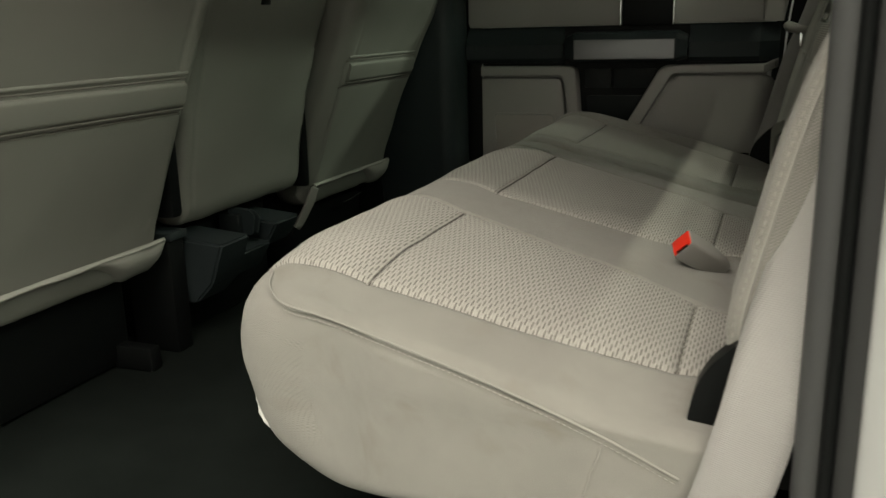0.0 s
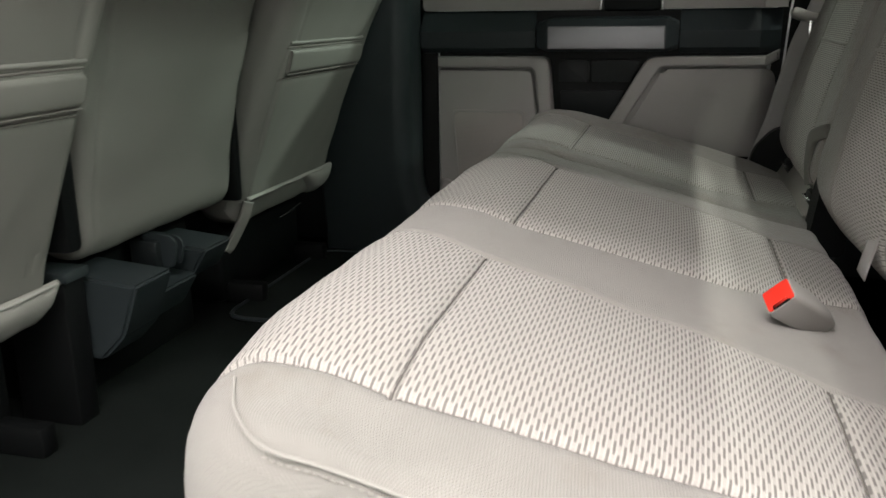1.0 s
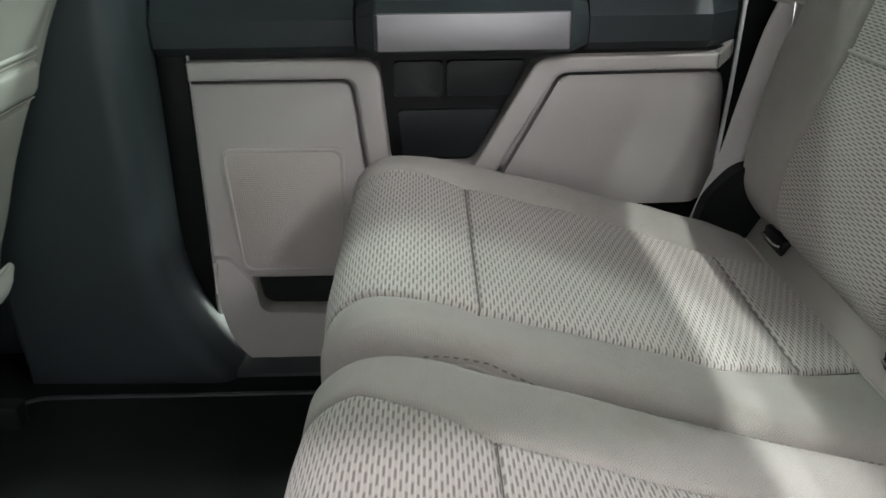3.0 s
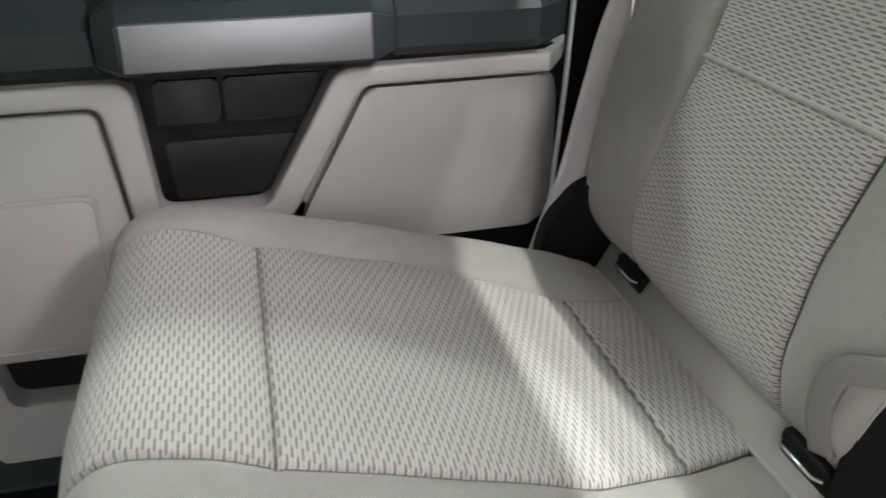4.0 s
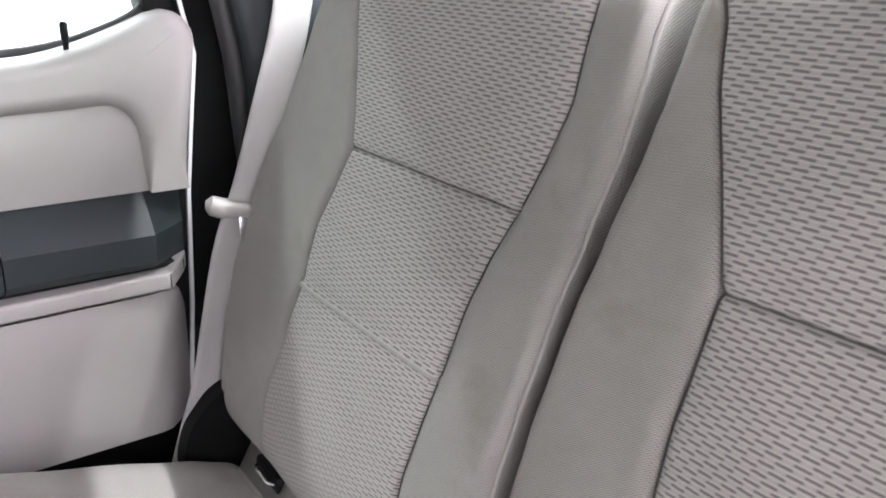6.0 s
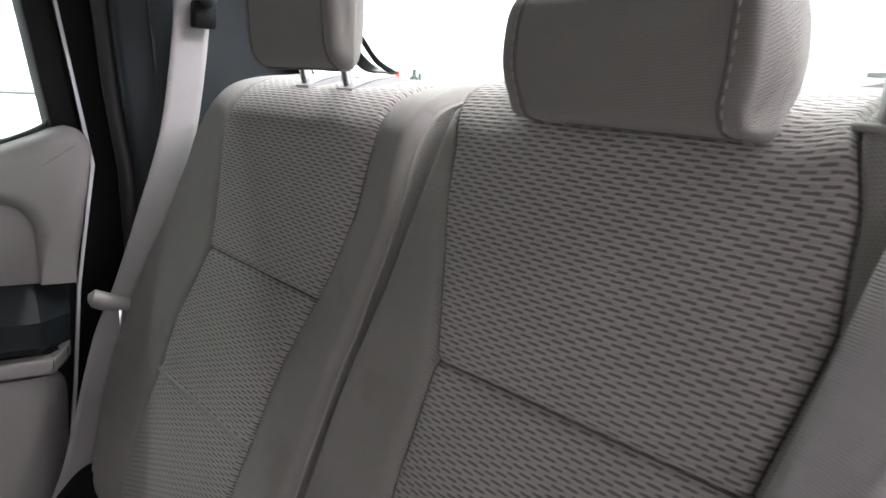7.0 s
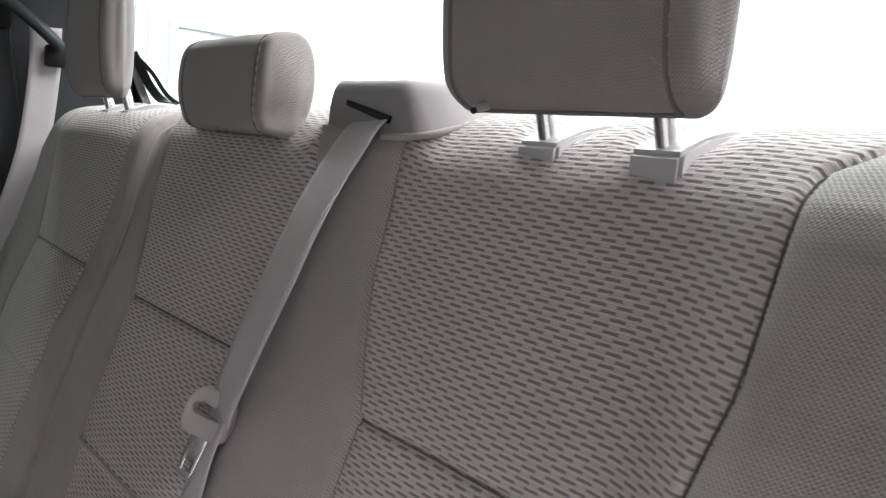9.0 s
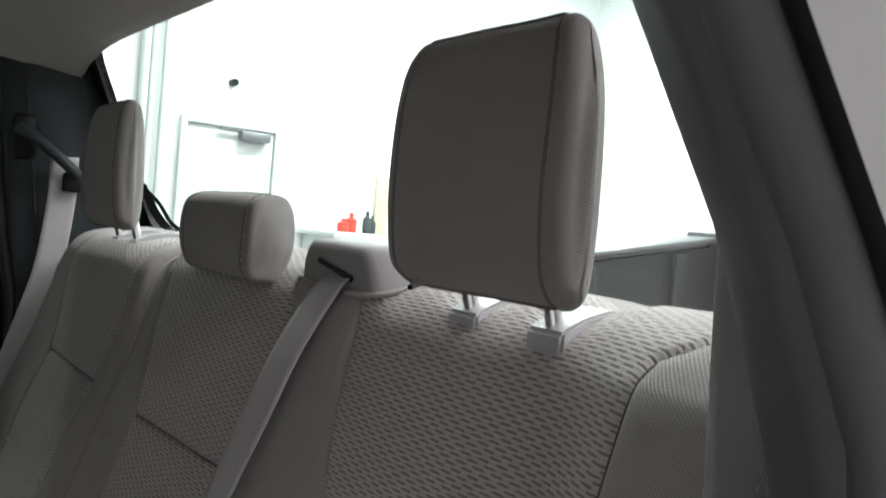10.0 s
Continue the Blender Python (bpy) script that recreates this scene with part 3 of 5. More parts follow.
setting("trim_rail_far", box((-1.03, 2.29, 1.215), (0.16, 2.42, 1.39), 0.02), BLACK, "black roof rail trim over the far door", "roof rail trim")
EDGE = ((0.0, 0.07), (0.535, 0.068), (0.80, 0.050), (0.91, 0.030), (0.97, -0.002), (1.02, -0.045), (1.10, -0.125), (1.20, -0.24), (1.37, -0.44))


def edge_x(z, shift=0.0):
    """Where the rear edge of a rear door opening stands at each height."""
    return float(np.interp(z, [p[0] for p in EDGE], [p[1] for p in EDGE])) + shift


def rear_x(z):
    return 0.345 - 0.46 * max(0.0, z - 0.90)


def far_c(z):
    x0 = edge_x(z, 0.045) if z < 0.9 else edge_x(0.9, 0.045) - 0.12 * (z - 0.9)
    return round_poly([(x0, 2.305), (x0 + 0.05, 2.285), (rear_x(z), 2.275), (rear_x(z), 2.43), (x0, 2.43)], [0.01, 0.02, 0.03, 0, 0], 5)


TALL = [0.0, 0.2, 0.4, 0.535, 0.7, 0.8, 0.86, 0.91, 0.94, 0.97, 1.0, 1.05, 1.1, 1.15, 1.2, 1.28, 1.37]
pillar("trim_rear_pillar_far", "dark slate plastic trim on the rear pillar", far_c, TALL, SLATE)
setting("seal_far", tube([(far_c(z)[0][0] - 0.004, 2.335, z) for z in TALL[:-2]], 0.014, 10), RUBBER, "black rubber door seal", "door seal")
setting("trim_pillar_seam", tube([(far_c(z)[0][0] + 0.040, 2.281, z) for z in TALL[:-2]], 0.003, 8), RUBBER, "black seam bead on the pillar trim", "trim")


LIP_LINE = ((0.0, 0.058), (0.85, 0.060), (0.93, 0.054), (0.996, 0.011), (1.048, -0.035), (1.2, -0.17), (1.37, -0.32))
TRIM_LINE = ((0.0, 0.13), (0.85, 0.128), (0.897, 0.109), (0.997, 0.058), (1.07, 0.006), (1.2, -0.075), (1.37, -0.18))


def along(line, z):
    return float(np.interp(z, [p[0] for p in line], [p[1] for p in line]))


def near_c(z):
    x0, xi = along(LIP_LINE, z) - 0.010, along(TRIM_LINE, z)
    return round_poly([(xi, 0.783), (xi - 0.5 * (xi - x0), 0.762), (x0, 0.728), (x0 + 0.004, 0.706), (x0 + 0.04, 0.70), (rear_x(z), 0.68), (rear_x(z), 0.80), (xi + 0.05, 0.80)], [0.012, 0.02, 0.010, 0.006, 0, 0, 0, 0.02], 5)


pillar("trim_rear_pillar_near", "dark grey plastic trim on the rear pillar", near_c, TALL, GRAPHITE)


def flare(z):
    return float(np.interp(z, [0.7, 0.9, 1.0, 1.1], [0.034, 0.02, -0.014, -0.02]))


setting("seal_near", tube([(along(LIP_LINE, z) + 0.004, 0.709, z) for z in TALL], 0.0145, 14), GRAPHITE, "ribbed black rubber door seal", "door seal")
setting("seal_lip_near", tube([(along(LIP_LINE, z) + 0.4 * flare(z), 0.692, z) for z in TALL], 0.006, 8), BLACK, "thin black lip of the door seal", "door seal")


def near_body(z):
    x0 = along(LIP_LINE, z) + flare(z)
    return round_poly([(x0, 0.688), (x0 - 0.004, 0.655), (x0 + 0.016, 0.60), (rear_x(z) + 0.06, 0.585), (rear_x(z) + 0.06, 0.688)], [0, 0.01, 0.012, 0, 0], 4)


pillar("wall_body_near", "white painted body side behind the open door", near_body, [-0.3] + TALL, BODY)
setting("sill_near", box((-0.98, 0.66, -0.05), (0.10, 0.745, 0.072), 0.012), SLATE, "black sill trim of the open doorway", "sill trim")
setting("wall_rail_near", box((-1.0, 0.63, 1.31), (0.18, 0.72, 1.40), 0.015), BODY, "white roof rail over the open doorway", "roof rail")

# ---------------------------------------------------------------- far rear door
door = thing("door_1", "closed rear door with grey and black moulded panels", "door", kind="structure")
DY = 2.335
shell_o = round_poly([(-0.752, 0.775), (0.012, 0.775), (-0.008, 0.32), (-0.06, 0.10), (-0.58, 0.10), (-0.735, 0.26)], [0, 0, 0.1, 0.1, 0.10, 0.2], 8)
part("door_shell", prism(shell_o, 2.43, 2.372, 0.006), BODY, door, "white painted door edge")
groove_l = [(-0.750, 0.535), (-0.492, 0.535), (-0.480, 0.376), (-0.31, 0.376), (-0.31, 0.21), (-0.750, 0.21)]
part("panel_groove", prism(groove_l, 2.372, 2.352), DOOR_LIGHT, door)
left_o = round_poly([(-0.750, 0.510), (-0.526, 0.510), (-0.508, 0.356), (-0.30, 0.356), (-0.30, 0.21), (-0.750, 0.21)], [0.0, 0.018, 0.018, 0.0, 0.0, 0.0], 5)
part("lower_panel", soft_panel(left_o, 2.36, DY - 0.004, 0.005, 5), DOOR_LIGHT, door, "light grey moulded door panel")
border = [(-0.750, 0.541), (-0.486, 0.541), (-0.474, 0.384), (-0.354, 0.384), (-0.264, 0.541), (-0.014, 0.543), (-0.014, 0.521), (-0.236, 0.519), (-0.330, 0.362), (-0.502, 0.362), (-0.520, 0.515), (-0.750, 0.515)]
part("panel_border", soft_panel(round_poly(border, [0, 0.022, 0.014, 0.014, 0.02, 0, 0, 0.012, 0.02, 0.018, 0.016, 0], 6), 2.372, DY - 0.014, 0.0055, 5), DOOR_LIGHT, door)
POCKET_LIP = [(-0.747, 0.248), (-0.724, 0.248), (-0.702, 0.222), (-0.688, 0.206), (-0.682, 0.166), (-0.670, 0.157), (-0.30, 0.150), (-0.30, 0.045), (-0.61, 0.045), (-0.685, 0.060), (-0.726, 0.100), (-0.743, 0.165)]
part("pocket_front", prism(round_poly(POCKET_LIP, [0.006, 0.012, 0.01, 0.01, 0.012, 0.012, 0, 0, 0.06, 0.04, 0.04, 0.03], 6), 2.372, DY - 0.018, 0.009, 4), DOOR_LIGHT, door, "lip of the low door pocket")
# no real hollow: a black plate carries the pocket's shade
part("pocket_shade", box((-0.69, 2.355, 0.150), (-0.31, 2.374, 0.212)), BLACK, door, "black plate painted as the shade in the door pocket")

grille_m = speckled("speaker_grille", (0.30, 0.28, 0.262), (0.36, 0.335, 0.315), 0.6)
nt = grille_m.node_tree
vor = node(nt, "ShaderNodeTexVoronoi", Scale=330.0)
nt.links.new(nt.nodes.new("ShaderNodeTexCoord").outputs["Object"], vor.inputs["Vector"])
vor.inputs["Randomness"].default_value = 0.15
bump(nt, nt.nodes["Principled BSDF"], vor.outputs["Distance"], 0.6, 0.0012)
grille_o = round_poly([(-0.712, 0.410), (-0.546, 0.410), (-0.550, 0.228), (-0.698, 0.228)], 0.016, 6)
speaker = part("speaker_grille", prism(grown(grille_o, -0.006, -0.006), 2.36, DY - 0.0085, 0.003, 2), grille_m, door, "perforated grey speaker grille")
part("grille_rim", ring_prism(grille_o, grown(grille_o, -0.0055, -0.0055), 2.36, DY - 0.0095, 0.002), DOOR_LIGHT, speaker)

groove_r = [(-0.345, 0.375), (-0.256, 0.535), (-0.010, 0.535), (-0.006, 0.345), (-0.30, 0.335)]
part("panel_groove", prism(groove_r, 2.372, 2.352), DOOR_LIGHT, door)
right_o = round_poly([(-0.318, 0.355), (-0.230, 0.5135), (0.012, 0.5155), (0.018, 0.40), (0.008, 0.322), (-0.30, 0.318)], [0.018, 0.014, 0.035, 0.04, 0.035, 0.018], 6)
# black sheet over the white shell, dark in place of shade below the panel
part("lower_shade", box((-0.33, 2.366, 0.10), (0.010, 2.374, 0.322), 0.003), BLACK, door, "black sheet for the shade below the rear panel")
bm = prism_into(bmesh.new(), right_o, 2.385, DY - 0.003, 0.006, 4)
bmesh.ops.recalc_face_normals(bm, faces=bm.faces)
bmesh.ops.bisect_plane(bm, geom=bm.verts[:] + bm.edges[:] + bm.faces[:], plane_co=(-0.05, 0, 0), plane_no=(1, 0, 0))
for i in range(1, 10):
    bmesh.ops.bisect_plane(bm, geom=bm.verts[:] + bm.edges[:] + bm.faces[:], plane_co=(-0.05 + 0.0068 * i, 0, 0), plane_no=(1, 0, 0))
for v in bm.verts:
    # the rear end curves away into the door gap
    if v.co.y < 2.384:
        v.co.y = min(2.384, v.co.y + 0.045 * max(0.0, (v.co.x + 0.05) / 0.066) ** 2.4)
part("rear_panel", smooth(bm), DOOR_LIGHT, door, "light grey moulded door panel")
part("pocket_well", prism([(-0.490, 0.545), (-0.250, 0.545), (-0.35, 0.375), (-0.48, 0.375)], 2.372, 2.366), BLACK, door, "black recess of the map pocket")
for poly in ([(-0.466, 0.532), (-0.396, 0.532), (-0.396, 0.482), (-0.466, 0.482)], [(-0.390, 0.532), (-0.278, 0.532), (-0.304, 0.482), (-0.390, 0.482)], [(-0.462, 0.462), (-0.314, 0.462), (-0.352, 0.392), (-0.456, 0.392)]):
    part("pocket_face", prism(round_poly(poly, 0.006), 2.368, 2.352, 0.003), DARK_SLATE, door, "dark slate panel in the recess")


def bar(profile, x0, x1, bevel=0.0, segments=2):
    """A moulding along x with a profile in (y, z)."""
    return prism(profile, x0, x1, bevel, segments, put=lambda a, b, c: (c, a, b), angle=28)


def loft_x(sections, angle=28.0, bevel=0.0):
    """A moulding through (y, z) profiles that stand at each x."""
    bm = bmesh.new()
    loops = [[bm.verts.new((x, a, b)) for a, b in prof] for x, prof in sections]
    n = len(loops[0])
    for a, b in zip(loops, loops[1:]):
        for i in range(n):
            bm.faces.new((a[i], a[(i + 1) % n], b[(i + 1) % n], b[i]))
    bm.faces.new(loops[0]), bm.faces.new(loops[-1])
    bmesh.ops.recalc_face_normals(bm, faces=bm.faces)
    if bevel:
        bmesh.ops.bevel(bm, geom=[e for e in bm.edges if e.calc_face_angle(0.0) > 0.3], offset=bevel, segments=2, affect="EDGES")
    return smooth(bm, angle)


def back(profile, dy, dz=0.0, root=2.36):
    """The profile drawn back towards the door."""
    return [(min(y + dy, root) if y < root else y, z + dz) for y, z in profile]


RIM = round_poly([(2.385, 0.521), (DY - 0.014, 0.521), (DY - 0.014, 0.543), (2.385, 0.543)], [0, 0.0055, 0.0055, 0], 5)
part("border_end", loft_x([(-0.014, RIM), (-0.010, back(RIM, 0.003, 0.002, 2.38)), (0.008, back(RIM, 0.022, 0.010, 2.38)), (0.016, back(RIM, 0.036, 0.013, 2.38))], 40), DOOR_LIGHT, door)
BAND = [(2.372, 0.546), (2.335, 0.549), (2.320, 0.561), (2.315, 0.597), (2.328, 0.614), (2.352, 0.643), (2.372, 0.643)]
# black strip that puts the shade under the band into colour
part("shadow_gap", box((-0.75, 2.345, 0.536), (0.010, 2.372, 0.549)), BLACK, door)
part("dark_band", bar(BAND, -0.790, -0.517), SLATE, door, "dark slate plastic band")
part("dark_band", loft_x([(-0.197, BAND), (-0.030, BAND), (-0.026, back(BAND, 0.004)), (0.000, back(BAND, 0.026)), (0.016, back(BAND, 0.040))]), SLATE, door, "dark slate plastic band with a turned end")
part("band_middle", bar([(2.372, 0.546), (2.345, 0.546), (2.335, 0.643), (2.372, 0.643)], -0.517, -0.197), BLACK, door)
GRIP = [(2.338, 0.551), (2.294, 0.553), (2.285, 0.561), (2.285, 0.608), (2.301, 0.624), (2.338, 0.629)]
GRIP_END = [(2.338, 0.558), (2.308, 0.561), (2.304, 0.568), (2.304, 0.600), (2.312, 0.612), (2.338, 0.618)]
handle = part("pull_handle", loft_x([(-0.512, GRIP_END), (-0.486, GRIP), (-0.226, GRIP), (-0.200, GRIP_END)], 20, 0.0016), SLATE, door, "slate pull handle with faceted ends")
part("handle_face", prism(round_poly([(-0.484, 0.5585), (-0.228, 0.5585), (-0.228, 0.6085), (-0.484, 0.6085)], 0.003, 3), 2.290, 2.2828, 0.0022, 3), SILVER, handle, "satin silver face of the handle")

up = round_poly([(-0.790, 0.644), (0.014, 0.644), (0.030, 0.76), (-0.02, 0.79), (-0.20, 0.785), (-0.790, 0.78)], 0.01, 4)
part("upper_panel", prism(up, 2.40, DY + 0.010, 0.003, 2), DOOR_LIGHT, door, "light grey upper door panel")
roll = round_poly([(-0.024, 0.6445), (0.022, 0.6445), (0.036, 0.735), (0.049, 0.832), (0.022, 0.858), (-0.035, 0.834), (-0.11, 0.809), (-0.20, 0.802), (-0.800, 0.798), (-0.800, 0.734), (-0.052, 0.750), (-0.031, 0.726)],
                  [0, 0, 0.05, 0.032, 0.032, 0.06, 0.06, 0.05, 0, 0, 0.024, 0.024], 8)
part("sill_roll", soft_panel(roll, 2.40, DY - 0.004, 0.021, 10, keep=lambda x, z: z < 0.66 or x < -0.78), DOOR_LIGHT, door, "rounded window sill of the door panel")
latch = part("latch_plate", box((-0.366, DY - 0.012, 0.640), (-0.240, DY + 0.012, 0.752), 0.008), BLACK, door, "black inner latch surround")
for x in (-0.371, -0.238):
    part("bright_edge", box((x - 0.003, DY - 0.014, 0.641), (x + 0.003, DY + 0.010, 0.752), 0.002), CHROME, latch, "bright chrome edge")
pin = part("lock_pin", tube([(-0.095, 2.352, 0.800), (-0.095, 2.352, 0.824), (-0.095, 2.352, 0.829), (-0.095, 2.352, 0.842), (-0.095, 2.352, 0.845)], [0.0034, 0.0034, 0.0048, 0.0048, 0.0028], 12), BLACK, door, "black lock pin")
part("pin_collar", tube([(-0.095, 2.352, 0.796), (-0.095, 2.352, 0.8095), (-0.095, 2.352, 0.811)], [0.0105, 0.010, 0.006], 16), BELT_PLASTIC, pin, "pale round collar of the lock pin")
seal_run = [(-0.70, 2.392, 0.800), (-0.35, 2.392, 0.803), (-0.20, 2.392, 0.806), (-0.11, 2.392, 0.812), (-0.035, 2.392, 0.833), (0.005, 2.392, 0.856), (0.008, 2.392, 0.89)]
part("window_seal", tube(catmull(seal_run, 6), 0.007, 8), RUBBER, door)
part("window_post", prism([(0.012, 0.80), (0.052, 0.80), (-0.04, 1.25), (-0.08, 1.25)], 2.43, 2.375, 0.006), BLACK, door, "black window post")
part("window_post", box((-0.765, 2.375, 0.70), (-0.715, 2.43, 1.25), 0.006), BLACK, door)
DOOR_END = [(0.33, 0.008), (0.48, 0.021), (0.63, 0.029), (0.735, 0.042), (0.80, 0.051), (1.25, -0.041)]
part("door_edge", prism([(x, z) for z, x in DOOR_END] + [(x + 0.0045, z) for z, x in reversed(DOOR_END)], 2.372, 2.366, 0.001), BODY, door, "thin white door edge")
part("door_edge", box((-0.7585, 2.360, 0.17), (-0.7525, 2.374, 0.79), 0.0015), BODY, door, "thin white door edge")
part("edge_seal", prism([(x - 0.03, z) for z, x in DOOR_END[:4]] + [(x + 0.002, z) for z, x in reversed(DOOR_END[:4])], 2.40, 2.374), BLACK, door)
far_pane = part("pane", box((-0.73, 2.400, 0.74), (0.03, 2.404, 1.26)), GLASS, door, "clear side window glass")
far_pane.visible_shadow = False
# ---------------------------------------------------------------- rear seat
CUSHION = [(-0.462, 0.212), (-0.504, 0.248), (-0.522, 0.325), (-0.515, 0.385), (-0.478, 0.416), (-0.425, 0.418), (-0.372, 0.406), (-0.30, 0.388), (-0.20, 0.362),
           (-0.12, 0.340), (-0.057, 0.322), (-0.01, 0.312), (0.020, 0.303), (0.034, 0.272), (0.034, 0.224), (0.0, 0.200), (-0.2, 0.188), (-0.38, 0.190)]
BACK = [(0.080, 0.298), (0.040, 0.335), (0.020, 0.382), (0.030, 0.45), (0.048, 0.53), (0.062, 0.585), (0.085, 0.66), (0.110, 0.735), (0.132, 0.81), (0.152, 0.872),
        (0.169, 0.914), (0.198, 0.938), (0.25, 0.948), (0.30, 0.933), (0.318, 0.87), (0.25, 0.6), (0.17, 0.38), (0.12, 0.305)]


def round_front(y_end, side, radius):
    """Round a cushion's front corner in plan."""
    def shape(V):
        dy = np.clip(radius - side * (V[:, :, 1] - y_end), 0, radius)
        back = radius - np.sqrt(np.maximum(radius ** 2 - dy ** 2, 0))
        V[:, :, 0] += back * np.clip((-0.33 - V[:, :, 0]) / 0.15, 0, 1)
    return shape


def insert_cells(col, rows, first=""):
    return [("insert", a, b, col, col + 1, INSERT, first if i == 0 else "") for i, (a, b) in enumerate(zip(rows, rows[1:]))]


def inner_swell(x):
    """The joint between the cushions wanders outward towards the front."""
    return 0.024 * min(max((-0.20 - x) / 0.25, 0), 1)


def crowned_front(V):
    """The bench cushion falls off towards the doorway and rounds at its front corner."""
    round_front(0.722, 1, 0.09)(V)
    k = np.clip((0.90 - V[:, :, 1]) / 0.17, 0, 1)
    V[:, :, 2] -= 0.026 * k ** 1.5 * np.clip((V[:, :, 2] - 0.29) / 0.05, 0, 1)


bench = thing("bench_seat", "wide rear bench section in taupe cloth with dashed inserts", "seat", "rear seats")
quilt(bench, "cushion", CUSHION, [fixed(0.722), px((-0.48, 0.812), (-0.37, 0.806), (-0.22, 0.815), (-0.06, 0.838), (0.02, 0.87)), px((-0.48, 1.149), (-0.364, 1.110), (-0.238, 1.088), (-0.135, 1.079), (-0.062, 1.055), (0.02, 1.03)),
                                  px((-0.48, 1.285), (-0.36, 1.253), (-0.25, 1.258), (-0.125, 1.270), (-0.066, 1.300), (0.02, 1.33)), px((-0.475, 1.683), (-0.374, 1.638), (-0.24, 1.622), (-0.12, 1.615), (-0.066, 1.592), (0.02, 1.565)),
                                  lambda x, z: 1.722 + inner_swell(x)],
      insert_cells(1, (2, 6, 10, 13), "pale insert cloth with dark dashes") + insert_cells(3, (2, 6, 10, 13)),
      seams=[(1, 2, 13), (2, 2, 13), (3, 2, 13), (4, 2, 13)], rows=[(6, 1, 2), (10, 1, 2), (6, 3, 4), (10, 3, 4)], material=TWILL, label="taupe twill seat cushion",
      shape=crowned_front, r=0.020, thread=0.00065, pipes=[("piping", -6, 2.0, 12, 0.0016, CLOTH)])
SIDE_SEAM = catmull([(-0.480, 0.790, 0.402), (-0.460, 0.752, 0.397), (-0.428, 0.7250, 0.390), (-0.389, 0.7215, 0.384), (-0.341, 0.7215, 0.372), (-0.261, 0.7215, 0.349), (-0.195, 0.7215, 0.328), (-0.108, 0.7215, 0.296), (-0.041, 0.7215, 0.266)], 8)
part("piping", tube(SIDE_SEAM, 0.0014, 6), TWILL, bench)
part("piping", tube([(-0.106, 0.7215, 0.294), (-0.116, 0.7215, 0.265), (-0.130, 0.7215, 0.215)], 0.0013, 6), TWILL, bench)
part("stitching", stitch([p + Vector((0, -0.0005, -0.006)) for p in SIDE_SEAM[16:]], 0.0036, 0.0022, 0.0007), THREAD, bench)
part("felt_edge", tube(catmull([(-0.507, 0.800, 0.292), (-0.500, 0.778, 0.284), (-0.490, 0.760, 0.269), (-0.479, 0.748, 0.252), (-0.468, 0.744, 0.242)], 5), [0.0015 + 0.0028 * math.sin(math.pi * (i + 0.5) / 21) * (0.7 + 0.3 * math.sin(i * 1.9)) for i in range(21)], 8), FELT, bench, "white felt lining at the lower corner")
NEAR_EDGE = pw((0.33, 0.90), (0.60, 0.935), (0.74, 0.930), (0.78, 0.922), (0.83, 0.911), (0.925, 0.911), (0.945, 0.885))


def sink_sleeves(V, ys, x0):
    """The cloth dips round the sleeves of the headrest posts."""
    for y in ys:
        dip = np.exp(-((V[:, :, 1] - y) / 0.022) ** 2) * np.clip((V[:, :, 2] - 0.90) / 0.025, 0, 1) * np.clip((V[:, :, 0] - x0) / 0.02, 0, 1) * np.clip((x0 + 0.12 - V[:, :, 0]) / 0.04, 0, 1)
        V[:, :, 2] -= 0.011 * dip


def set_back(V):
    """The outboard place of the wide backrest lies a little further back."""
    V[:, :, 0] += 0.028 * np.clip((1.62 - V[:, :, 1]) / 0.75, 0, 1)
    # its outer bolster stands forward, most of all in the lower half
    k = np.clip((0.985 - V[:, :, 1]) / 0.10, 0, 1)
    ahead = np.interp(V[:, :, 2], [0.30, 0.60, 0.75, 0.91, 0.96], [0.060, 0.055, 0.034, 0.030, 0.0])
    V[:, :, 0] -= ahead * k * k * (3 - 2 * k) * np.clip((0.27 - V[:, :, 0]) / 0.06, 0, 1)
    # a padded collar round the foot of the belt guide
    hump = np.clip((V[:, :, 1] - 1.185) / 0.05, 0, 1) * np.clip((1.395 - V[:, :, 1]) / 0.05, 0, 1) * np.clip((V[:, :, 2] - 0.875) / 0.035, 0, 1) * np.clip((0.215 - V[:, :, 0]) / 0.03, 0, 1)
    hump = hump * hump * (3 - 2 * hump)
    V[:, :, 2] += 0.009 * hump
    sink_sleeves(V, (1.007, 1.098), 0.190)
    V[:, :, 0] -= 0.003 * hump


